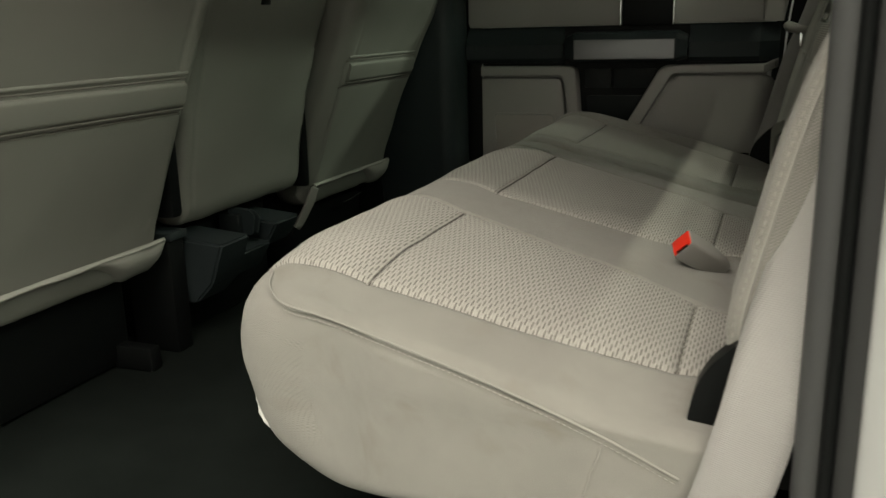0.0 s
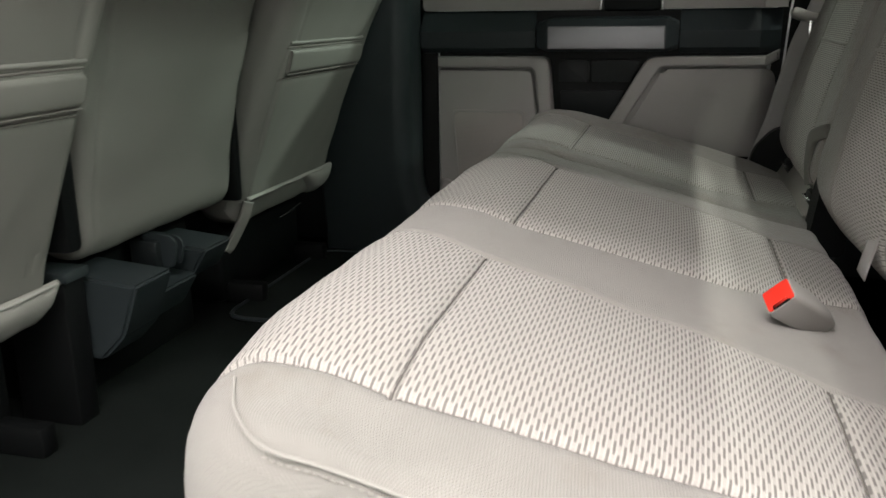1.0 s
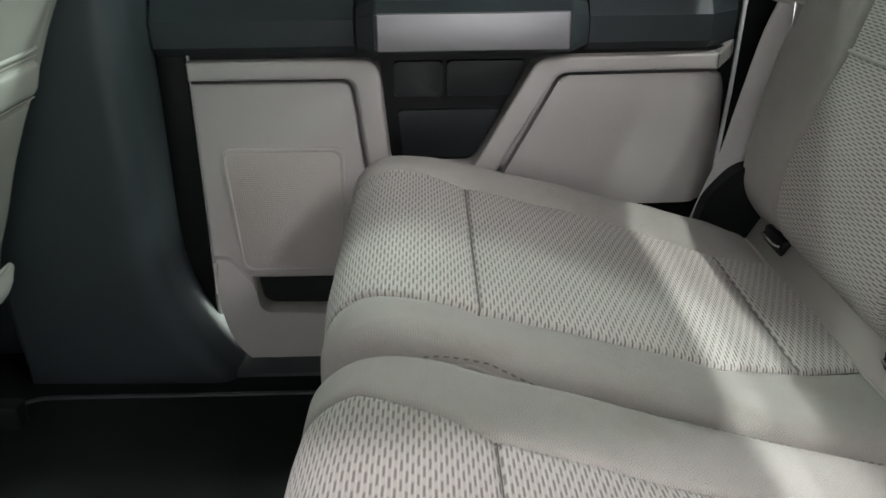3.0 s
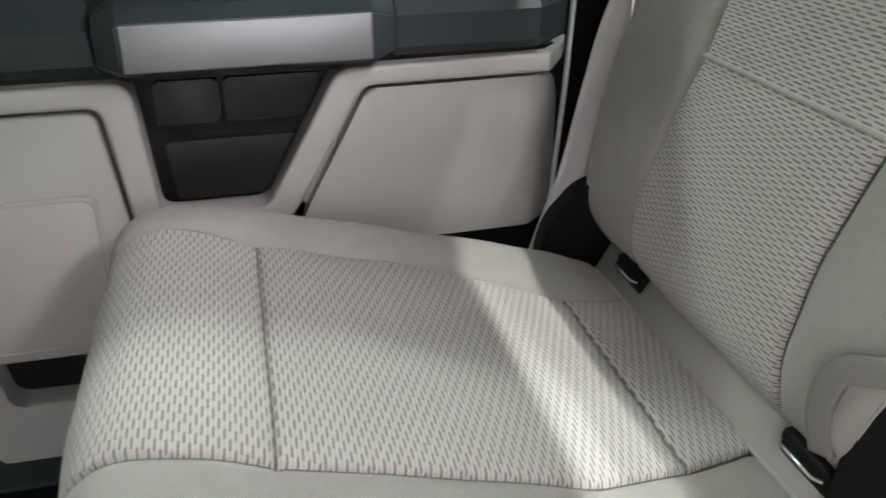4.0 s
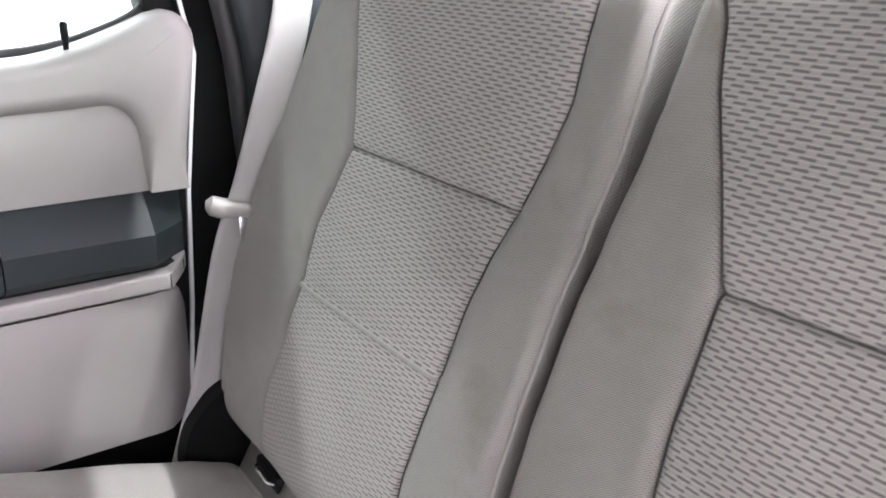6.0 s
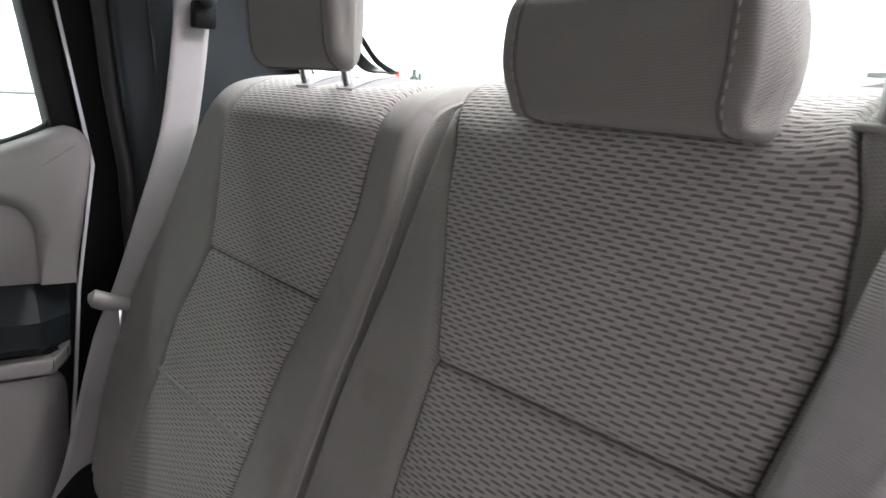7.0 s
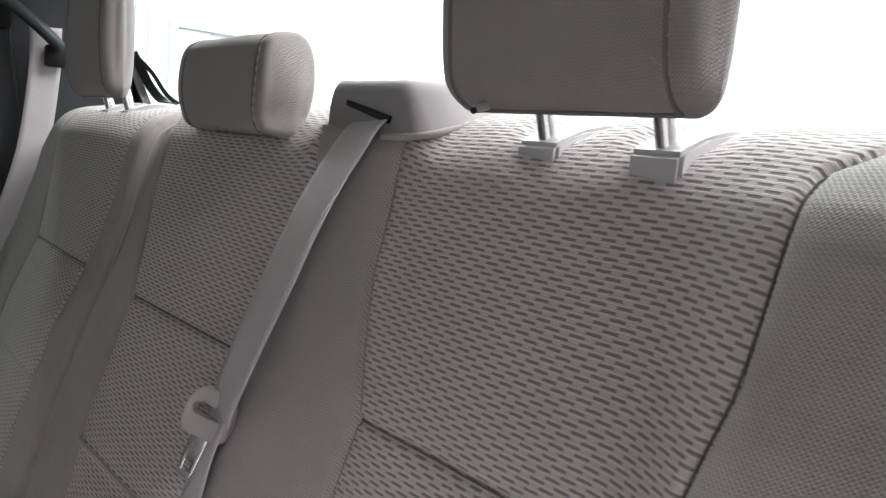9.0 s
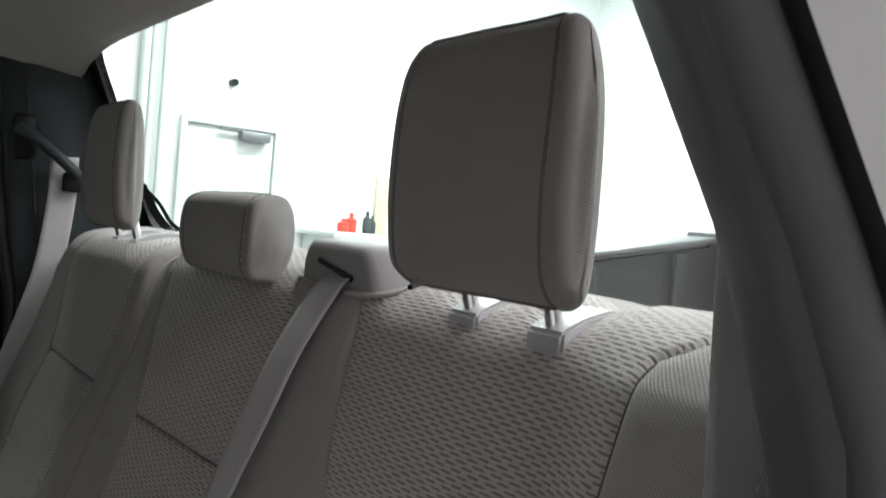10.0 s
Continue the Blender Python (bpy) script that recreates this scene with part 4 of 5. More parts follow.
quilt(bench, "backrest", BACK, [pw((0.3, 0.765), (0.55, 0.772), (0.70, 0.795), (0.93, 0.822)), NEAR_EDGE, pw((0.33, 1.165), (0.68, 1.182), (0.735, 1.182), (0.828, 1.219), (0.887, 1.230), (0.93, 1.233)), pw((0.33, 1.31), (0.69, 1.357), (0.74, 1.354), (0.825, 1.336), (0.888, 1.345), (0.93, 1.362)),
                                pw((0.35, 1.60), (0.59, 1.616), (0.65, 1.621), (0.735, 1.617), (0.80, 1.643), (0.85, 1.664), (0.89, 1.675), (0.93, 1.697)), pw((0.33, 1.735), (0.45, 1.746), (0.60, 1.738), (0.70, 1.729), (0.83, 1.705), (0.93, 1.700))],
      insert_cells(1, (1, 5, 7, 12)) + insert_cells(3, (1, 5, 7, 12)),
      seams=[(1, 1, 12), (2, 1, 12), (3, 1, 12), (4, 1, 12)], rows=[(7, 1, 2), (7, 3, 4)], welts=[(5, 1, 2), (5, 3, 4)], material=CLOTH, label="taupe twill backrest", seed=2, dense=1.1, r=0.014,
      pipes=[("piping", 5, 1.5, 12, 0.0018, CLOTH), ("piping", -6, 1.5, 12, 0.0018, CLOTH)], stitches=[(7, 1.5, 12, 0, THREAD)], shape=set_back, thread=0.00065)

def raise_side(V):
    """The outer side of the narrow cushion stands a little proud, and its inner front corner is round."""
    round_front(1.760, 1, 0.07)(V)
    k = np.clip((V[:, :, 1] - 2.165) / 0.05, 0, 1)
    V[:, :, 2] += 0.013 * k * k * (3 - 2 * k) * np.clip((V[:, :, 2] - 0.27) / 0.05, 0, 1) * np.clip((0.02 - V[:, :, 0]) / 0.06, 0, 1)


single = thing("single_seat", "narrow rear seat section in taupe cloth with dashed inserts", "seat", "rear seats")
quilt(single, "cushion", CUSHION, [lambda x, z: 1.737 + inner_swell(x), px((-0.487, 1.850), (-0.372, 1.832), (-0.215, 1.826), (-0.148, 1.823), (-0.055, 1.850), (0.02, 1.877)),
                                   px((-0.46, 2.196), (-0.37, 2.174), (-0.24, 2.174), (-0.145, 2.159), (-0.056, 2.134), (0.014, 2.143)), fixed(2.262)], insert_cells(1, (2, 6, 10, 13)),
      seams=[(1, 2, 13), (2, 2, 13)], rows=[(6, 1, 2), (10, 1, 2)], material=TWILL, label="taupe twill seat cushion", seed=3,
      pipes=[("piping", 5, 2.0, 12, 0.0018, CLOTH)], stitches=[(6, 2.0, 12, 0, SEAM)], thread=0.00065, shape=raise_side)
FAR_BACK = BACK[:8] + [(0.128, 0.81), (0.139, 0.870), (0.153, 0.906), (0.182, 0.928), (0.235, 0.938)] + BACK[13:]
quilt(single, "backrest", FAR_BACK, [pw((0.33, 1.792), (0.45, 1.768), (0.55, 1.760), (0.70, 1.747), (0.83, 1.724), (0.93, 1.718)),
                                     pw((0.38, 1.866), (0.41, 1.872), (0.485, 1.870), (0.58, 1.851), (0.65, 1.839), (0.70, 1.827), (0.735, 1.812), (0.82, 1.780), (0.93, 1.776)),
                                     pw((0.38, 2.147), (0.44, 2.150), (0.575, 2.113), (0.65, 2.106), (0.73, 2.080), (0.82, 2.100), (0.875, 2.112), (0.93, 2.10)),
                                     pw((0.3, 2.262), (0.42, 2.288), (0.55, 2.298), (0.7, 2.272), (0.85, 2.212), (0.93, 2.165))],
      insert_cells(1, (1, 5, 7, 12)), seams=[(1, 1, 12), (2, 1, 12)], rows=[(7, 1, 2)], welts=[(5, 1, 2)], material=CLOTH, label="taupe twill backrest", seed=4, dense=1.1, r=0.014,
      pipes=[("piping", 5, 1.5, 12, 0.0022, CLOTH)], thread=0.00065, shape=lambda V: sink_sleeves(V, (1.872, 1.964), 0.172))

HEAD = [(0.168, 0.944), (0.152, 0.960), (0.146, 1.00), (0.145, 1.04), (0.147, 1.083), (0.152, 1.113), (0.163, 1.129), (0.175, 1.124), (0.181, 1.102), (0.185, 1.06), (0.187, 1.0), (0.185, 0.962), (0.179, 0.946)]
LOW = [(0.168, 0.915), (0.150, 0.919), (0.1425, 0.936), (0.1405, 0.962), (0.1435, 0.990), (0.153, 1.002), (0.172, 1.006), (0.184, 1.001), (0.191, 0.985), (0.193, 0.957), (0.189, 0.930), (0.179, 0.915)]


def headrest(y, tall=True, dx=0.0):
    if tall:
        t = thing("headrest", "tall taupe cloth headrest on two chrome posts", "headrest", "rear headrests")
        sec, r, half, z0, z1, tip = HEAD, 0.014, 0.1005, 1.02, 1.132, 0.13
    else:
        t = thing("headrest", "low taupe cloth headrest resting on the backrest", "headrest", "rear headrests")
        sec, r, half, z0, z1, tip = LOW, 0.007, 0.105, 0.950, 1.005, 0.05
    sec = [(x + dx, z) for x, z in sec]
    left, right = fixed(y - half), fixed(y + half)

    def taper(V):
        up, down = np.clip((V[:, :, 2] - z0) / (z1 - z0), 0, 1.1), np.clip((0.962 - V[:, :, 2]) / 0.03, 0, 1)
        V[:, :, 1] = y + (V[:, :, 1] - y) * (1 - tip * up ** 4 - 0.06 * down ** 2)
    pad = quilt(t, "pad", sec, [left, lambda x, z: left(x, z) + 0.0175, lambda x, z: right(x, z) - 0.0175, right], [("front_panel", 0, 6, 1, 2, FINE_CLOTH)],
                seams=[(1, 0, 6), (2, 0, 6)], rows=[(6, 1, 2), (0, 1, 2)], material=FINE_CLOTH, per=10, r=r, wrinkle=0.0006, depth=0.0010, seam_w=0.002, step=0.006, puff=0.0008, bulge=0.005, shape=taper,
                stitches=[("m1", 1, 6, -1, THREAD), ("m2", 1, 6, 1, THREAD)],
                pipes=[("piping", "m1", 1, 6, 0.0014, FINE_CLOTH), ("piping", "m2", 1, 6, 0.0014, FINE_CLOTH)], thread=0.0017)
    for s in (-0.0455, 0.0455) if tall else ():
        part("post", tube([(0.196 + dx, y - 0.007 + s, 0.93), (0.184 + dx, y - 0.007 + s, 0.97)], 0.0065, 14), CHROME, t, "chrome post")
    if tall and not dx:
        button = part("release_button", tube([(0.175 + dx, y + 0.062, 0.952), (0.164 + dx, y + 0.060, 0.947), (0.153 + dx, y + 0.057, 0.9435), (0.150 + dx, y + 0.056, 0.9425)], [0.0028, 0.0030, 0.0027, 0.0020], 14), BELT_PLASTIC, t)
        part("pin", tube([(0.152 + dx, y + 0.0565, 0.943), (0.1485 + dx, y + 0.0555, 0.942)], 0.0020, 10), BLACK, button)
    return t


headrest(1.059)
headrest(1.931, True, -0.019)
headrest(1.499, False)


def post_sleeve(y, dx=0.0):
    """The grey plastic collar round a headrest post, let into the top of the backrest."""
    bm = bmesh.new()
    prof = [(0.182, -0.018), (0.182, 0.001), (0.186, 0.004), (0.206, 0.012), (0.232, 0.017), (0.29, 0.008), (0.29, -0.018)]
    sides = []
    for s, inset in ((-1, 0.0), (1, 0.0)):
        sides.append([bm.verts.new((x + dx, y + s * (0.018 if x < 0.21 else 0.015 if x < 0.24 else 0.009), 0.925 + dz)) for x, dz in prof])
    bm.faces.new(sides[0]), bm.faces.new(sides[1])
    for i in range(len(prof)):
        j = (i + 1) % len(prof)
        bm.faces.new((sides[0][i], sides[0][j], sides[1][j], sides[1][i]))
    bmesh.ops.bevel(bm, geom=list(bm.edges), offset=0.0025, segments=2, affect="EDGES")
    return tagged(part("post_sleeve", smooth(bm), SLEEVE_PLASTIC), "grey plastic sleeve round a headrest post", "post sleeve", "post sleeves")


for y, dx in ((1.0065, 0.004), (1.0975, 0.004), (1.8735, -0.016), (1.9645, -0.016)):
    post_sleeve(y, dx)

# belt guide on top of the backrest
guide = thing("belt_guide", "grey plastic seat belt guide with a black slot", "belt guide")
bm = bmesh.new()
loops = []
for x, y0, z1, k in ((0.1785, 1.216, 0.955, 0.008), (0.181, 1.210, 0.962, 0.006), (0.187, 1.207, 0.966, 0.0), (0.21, 1.190, 0.969, 0.0), (0.27, 1.160, 0.970, 0.0), (0.31, 1.142, 0.962, 0.004), (0.325, 1.135, 0.945, 0.01)):
    outline = round_poly([(1.352 - k, 0.925), (1.350 - k, z1), (y0 + 0.022 + 0.3 * (x - 0.166), z1), (y0 - 0.004 + k, 0.926)], [0, 0.012, 0.014, 0], 6)
    loops.append([bm.verts.new((x, a, b)) for a, b in outline])
for a, b in zip(loops, loops[1:]):
    for j in range(len(a)):
        bm.faces.new((a[j], a[(j + 1) % len(a)], b[(j + 1) % len(a)], b[j]))
bm.faces.new(loops[0]), bm.faces.new(loops[-1])
bmesh.ops.recalc_face_normals(bm, faces=bm.faces)
part("cover", smooth(bm, 50), GUIDE_PLASTIC, guide)
for run in ([(0.186, 1.362, 0.929), (0.181, 1.352, 0.929), (0.178, 1.335, 0.928), (0.177, 1.308, 0.926)], [(0.177, 1.256, 0.925), (0.178, 1.225, 0.926), (0.184, 1.205, 0.929), (0.206, 1.190, 0.937), (0.235, 1.178, 0.944), (0.27, 1.160, 0.948)]):
    part("collar", tube([(x, y, z - 0.0022) for x, y, z in catmull(run, 5)], 0.0027, 8), LIP, guide, "pale felt collar at the foot of the guide")
sl = bmesh.new()
prism_into(sl, round_poly([(1.314, 0.9495), (1.314, 0.945), (1.262, 0.9345), (1.250, 0.932), (1.248, 0.938)], 0.0015, 3), 0.1770, 0.193, 0, put=lambda a, b, c: (c, a, b))
part("slot", sl, BLACK, guide, "black slot")


# ---------------------------------------------------------------- seat belts
mid_belt = thing("seat_belt", "grey centre seat belt running down over the backrest", "seat belt", "seat belts")
part("webbing", strap([(0.198, 1.276, 0.939), (0.177, 1.277, 0.932), (0.162, 1.284, 0.908), (0.141, 1.293, 0.863), (0.122, 1.298, 0.814), (0.107, 1.306, 0.769), (0.094, 1.317, 0.722), (0.090, 1.322, 0.700)],
                      [(0, 1, -0.12), (0, 1, -0.1), (0, 1, 0), (0, 1, 0.05), (0, 1, 0.1), (0.05, 1, 0.15), (0.1, 1, 0.2), (0.15, 1, 0.25)], 0.048), BELT, mid_belt, "grey woven webbing")
part("webbing", strap([(0.096, 1.334, 0.700), (0.084, 1.338, 0.655), (0.066, 1.345, 0.56), (0.040, 1.350, 0.44), (0.02, 1.352, 0.34)], [(0.2, 1, 0.25), (0.2, 1, 0.1), (0, 1, 0), (0, 1, 0), (0, 1, 0)], 0.045), BELT, mid_belt)


def belt_tongue(parent, m):
    """A latch plate: a loop of plastic round a slot, with a steel tongue."""
    outer = round_poly([(-0.032, -0.018), (0.032, -0.018), (0.036, 0.012), (0.020, 0.030), (-0.020, 0.030), (-0.036, 0.012)], 0.012, 5)
    inner = [(a * 0.66, (b - 0.006) * 0.24 + 0.008) for a, b in outer]
    bm = ring_prism(outer, inner, -0.006, 0.006, 0.0035, put=lambda a, b, c: (a, c, b))
    bmesh.ops.transform(bm, matrix=m, verts=bm.verts)
    plate = part("latch_plate", bm, BELT_PLASTIC, parent, "grey plastic latch plate")
    tongue_o = round_poly([(-0.011, -0.056), (0.011, -0.056), (0.013, -0.014), (-0.013, -0.014)], 0.004, 4)
    hole = [(a * 0.45, (b + 0.035) * 0.22 - 0.046) for a, b in tongue_o]
    bm = ring_prism(tongue_o, hole, -0.0012, 0.0012, 0.0004)
    bmesh.ops.transform(bm, matrix=m, verts=bm.verts)
    part("tongue", bm, CHROME, plate, "steel tongue")
    return plate


facing = Vector((-0.75, -0.62, 0.22)).normalized()
down = Vector((-0.30, 0.10, -0.90))
down = (down - facing * down.dot(facing)).normalized()
tm = Matrix((facing.cross(-down), facing, -down)).transposed().to_4x4()
tm.translation = (0.086, 1.336, 0.690)
belt_tongue(mid_belt, tm @ Matrix.Diagonal((0.62, 0.8, 0.85, 1)))

far_belt = thing("seat_belt", "grey lap and shoulder belt hanging beside the far pillar", "seat belt", "seat belts")
part("webbing", strap([(0.146, 2.240, 1.052), (0.148, 2.250, 0.98), (0.136, 2.264, 0.85), (0.106, 2.277, 0.73), (0.081, 2.284, 0.645), (0.066, 2.288, 0.605), (0.051, 2.290, 0.563), (0.030, 2.290, 0.48), (0.012, 2.290, 0.402), (-0.008, 2.290, 0.34), (-0.030, 2.290, 0.27)],
                      [(1, 0.10, -0.45), (1, 0.08, -0.3), (1, 0.05, -0.25), (1, 0, -0.25), (1, 0, -0.2), (1, 0, -0.2), (1, 0.1, -0.2), (1, 0.2, -0.2), (1, 0.2, -0.2), (1, 0.1, -0.2), (1, 0, -0.2)], 0.049), BELT, far_belt, "grey woven webbing")
part("stop", tube([(0.024, 2.284, 0.633), (0.029, 2.281, 0.633), (0.040, 2.279, 0.629), (0.062, 2.276, 0.623), (0.086, 2.274, 0.618), (0.092, 2.275, 0.617)], [0.006, 0.012, 0.0125, 0.0105, 0.010, 0.006], 14), BELT_PLASTIC, far_belt, "grey plastic belt stop")
part("tongue", box((0.058, 2.268, 0.585), (0.069, 2.271, 0.618), 0.001), CHROME, far_belt, "steel tongue")
ring = part("anchor_ring", tube(catmull([(0.068, 2.246, 1.095), (0.085, 2.232, 1.085), (0.115, 2.222, 1.063), (0.150, 2.216, 1.034), (0.164, 2.222, 1.022)], 5), 0.010, 10), SLATE, far_belt, "dark slate plastic belt anchor")
part("anchor_cover", box((0.06, 2.245, 1.04), (0.10, 2.275, 1.12), 0.012), BLACK, far_belt)
part("anchor_lug", box((0.145, 2.225, 0.99), (0.175, 2.245, 1.025), 0.004), BLACK, far_belt)

near_belt = thing("seat_belt", "grey lap and shoulder belt hanging beside the open doorway", "seat belt", "seat belts")
part("webbing", strap([(0.152, 0.83, 1.05), (0.149, 0.828, 0.98), (0.147, 0.823, 0.90), (0.140, 0.816, 0.82), (0.110, 0.808, 0.70), (0.078, 0.80, 0.62), (0.060, 0.797, 0.575)], [(1, -0.08, 0)] * 7, 0.048), BELT, near_belt, "grey woven webbing")
part("webbing", strap([(0.053, 0.786, 0.545), (0.047, 0.765, 0.50), (0.033, 0.735, 0.42), (0.022, 0.715, 0.345), (0.004, 0.708, 0.27), (-0.020, 0.705, 0.19), (-0.032, 0.71, 0.11)], [(0.12, -0.98, 0), (0.40, -0.9, 0), (0.78, -0.6, 0), (1, -0.15, -0.1), (1, -0.1, -0.15), (1, -0.1, -0.15), (1, -0.1, -0.1)], 0.062), BELT, near_belt)
part("stop", tube([(0.050, 0.815, 0.582), (0.052, 0.805, 0.580), (0.056, 0.790, 0.576), (0.058, 0.780, 0.573)], [0.009, 0.013, 0.013, 0.009], 12), BELT_PLASTIC, near_belt, "grey plastic belt stop")
part("snap_button", tube([(0.052, 0.812, 0.566), (0.052, 0.800, 0.566), (0.052, 0.797, 0.566)], [0.013, 0.013, 0.010], 16), SLATE, near_belt, "dark round snap button")
part("tongue", box((0.050, 0.792, 0.520), (0.054, 0.808, 0.572), 0.001), CHROME, near_belt, "steel tongue")

tether = thing("tether_strap", "thin black child-seat tether loop behind the headrest", "strap")
part("webbing", strap([(0.205, 1.972, 1.012), (0.218, 1.974, 0.990), (0.230, 1.966, 0.966), (0.240, 1.946, 0.949), (0.255, 1.918, 0.945)], [(0.8, -0.6, 0)] * 5, 0.013), BLACK, tether)
part("webbing", strap([(0.207, 1.970, 1.008), (0.228, 1.955, 0.985), (0.243, 1.940, 0.958), (0.255, 1.920, 0.945)], [(0.8, -0.6, 0)] * 4, 0.006), BLACK, tether)


def buckle(m, label):
    t = thing("buckle", label, "buckle", "belt buckles")
    bm = bmesh.new()
    # the housing: a mouth at +z, tapering to its stalk at -z
    secs = [(-0.060, 0.012, 0.008), (-0.045, 0.017, 0.010), (-0.02, 0.019, 0.015), (0.022, 0.020, 0.017), (0.028, 0.0185, 0.0155)]
    loops = []
    for z, hx, hy in secs:
        loops.append([bm.verts.new((a, b, z)) for a, b in round_poly([(-hx, -hy), (hx, -hy), (hx, hy), (-hx, hy)], 0.006, 4)])
    for a, b in zip(loops, loops[1:]):
        for j in range(len(a)):
            bm.faces.new((a[j], a[(j + 1) % len(a)], b[(j + 1) % len(a)], b[j]))
    bm.faces.new(loops[0]), bm.faces.new(loops[-1])
    bmesh.ops.transform(bm, matrix=m, verts=bm.verts)
    bmesh.ops.recalc_face_normals(bm, faces=bm.faces)
    part("housing", smooth(bm, 45), BELT_PLASTIC, t, "grey plastic housing")
    bm = bmesh.new()
    prism_into(bm, round_poly([(-0.0168, -0.0138), (-0.0105, -0.0138), (-0.0105, -0.0072), (0.0105, -0.0072), (0.0105, -0.0138), (0.0168, -0.0138), (0.0168, 0.0138), (-0.0168, 0.0138)], [0.003, 0.001, 0.001, 0.001, 0.001, 0.003, 0.003, 0.003], 3), 0.026, 0.0298, 0.0012, put=lambda a, b, c: (a, b, c))
    bmesh.ops.transform(bm, matrix=m, verts=bm.verts)
    part("release_button", smooth(bm), RED, t, "bright red release button")
    bm = box_into(bmesh.new(), (-0.0105, -0.0142, 0.0265), (0.0105, -0.0072, 0.0284))
    bmesh.ops.transform(bm, matrix=m, verts=bm.verts)
    part("mouth", bm, BLACK, t)
    return t


buckle(look((-0.072, 1.192, 0.350), (-0.072 + 0.66, 1.192 + 0.50, 0.350 - 0.52), 55) @ Matrix.Scale(0.9, 4), "grey belt buckle with a red button on the cushion")
buckle(look((-0.120, 1.733, 0.282), (-0.15, 1.735, 0.20), 70), "grey belt buckle tucked between the cushions")

# ---------------------------------------------------------------- between cushion and backrest
flap = bmesh.new()
prism_into(flap, round_poly([(0.014, 0.304), (0.036, 0.342), (0.058, 0.345), (0.064, 0.300), (0.03, 0.285)], 0.006, 3), 1.80, 2.22)
gap_flap = thing("gap_flap", "pale felt flap between cushion and backrest", "flap")
part("felt", smooth(flap), LIP, gap_flap)
part("hem", tube([(0.0165, 1.80 + 0.42 * i / 14, 0.3075 + 0.0006 * math.sin(i * 2.1)) for i in range(15)], 0.0022, 6), LIP, gap_flap, "turned hem of the felt")
for y in (1.824, 2.150):
    anchor = thing("child_seat_anchor", "black child-seat anchor slot with a bright wire", "anchor", "child-seat anchors")
    part("surround", box((0.024, y - 0.032, 0.322), (0.050, y + 0.032, 0.346), 0.005), BLACK, anchor)
    part("wire", tube([(0.024, y - 0.026, 0.336), (0.018, y - 0.020, 0.337), (0.018, y + 0.020, 0.337), (0.024, y + 0.026, 0.336)], 0.0018, 8), CHROME, anchor)
for y0, y1, lab in ((2.262, 2.292, "beside the far door"), (0.758, 0.784, "beside the open doorway")):
    hinge = thing("hinge_cover", "black plastic seat hinge cover " + lab, "hinge cover", "hinge covers")
    part("cover", prism(round_poly([(-0.042, 0.300), (-0.030, 0.352), (0.010, 0.395), (0.060, 0.40), (0.09, 0.25), (-0.026, 0.255)], 0.02, 5), y0, y1, 0.006, 3), BLACK, hinge)
hinge = thing("hinge_cover", "black plastic hinge cover between the backrests", "hinge cover", "hinge covers")
part("cover", prism(round_poly([(0.018, 0.30), (0.034, 0.42), (0.044, 0.448), (0.08, 0.45), (0.07, 0.26), (0.0, 0.26)], 0.012, 5), 1.728, 1.790, 0.008, 3), BLACK, hinge)
part("trim_flap", strap([(0.020, 1.801, 0.362), (0.018, 1.806, 0.380), (0.017, 1.809, 0.400), (0.017, 1.805, 0.423), (0.019, 1.795, 0.440), (0.025, 1.778, 0.449), (0.034, 1.758, 0.456)],
                        [(-0.2, 1, 0), (-0.2, 1, 0), (-0.2, 1, 0.15), (-0.2, 0.8, 0.6), (-0.2, 0.35, 1), (-0.1, 0.1, 1), (0, 0.1, 1)], 0.021, 8, 0.007), VINYL, hinge, "turned-out cloth edge")

# ---------------------------------------------------------------- front seats
FRONT = [(-1.02, 0.245), (-0.990, 0.30), (-0.945, 0.43), (-0.888, 0.58), (-0.840, 0.70), (-0.800, 0.83), (-0.775, 0.98), (-0.79, 1.06), (-0.84, 1.06), (-0.90, 1.0),
         (-0.98, 0.75), (-1.05, 0.5), (-1.10, 0.28)]
POCKET = [(-0.992, 0.290), (-0.973, 0.345), (-0.941, 0.430), (-0.904, 0.525), (-0.898, 0.541), (-0.884, 0.582), (-0.888, 0.590), (-0.910, 0.585), (-0.970, 0.43), (-1.02, 0.295)]


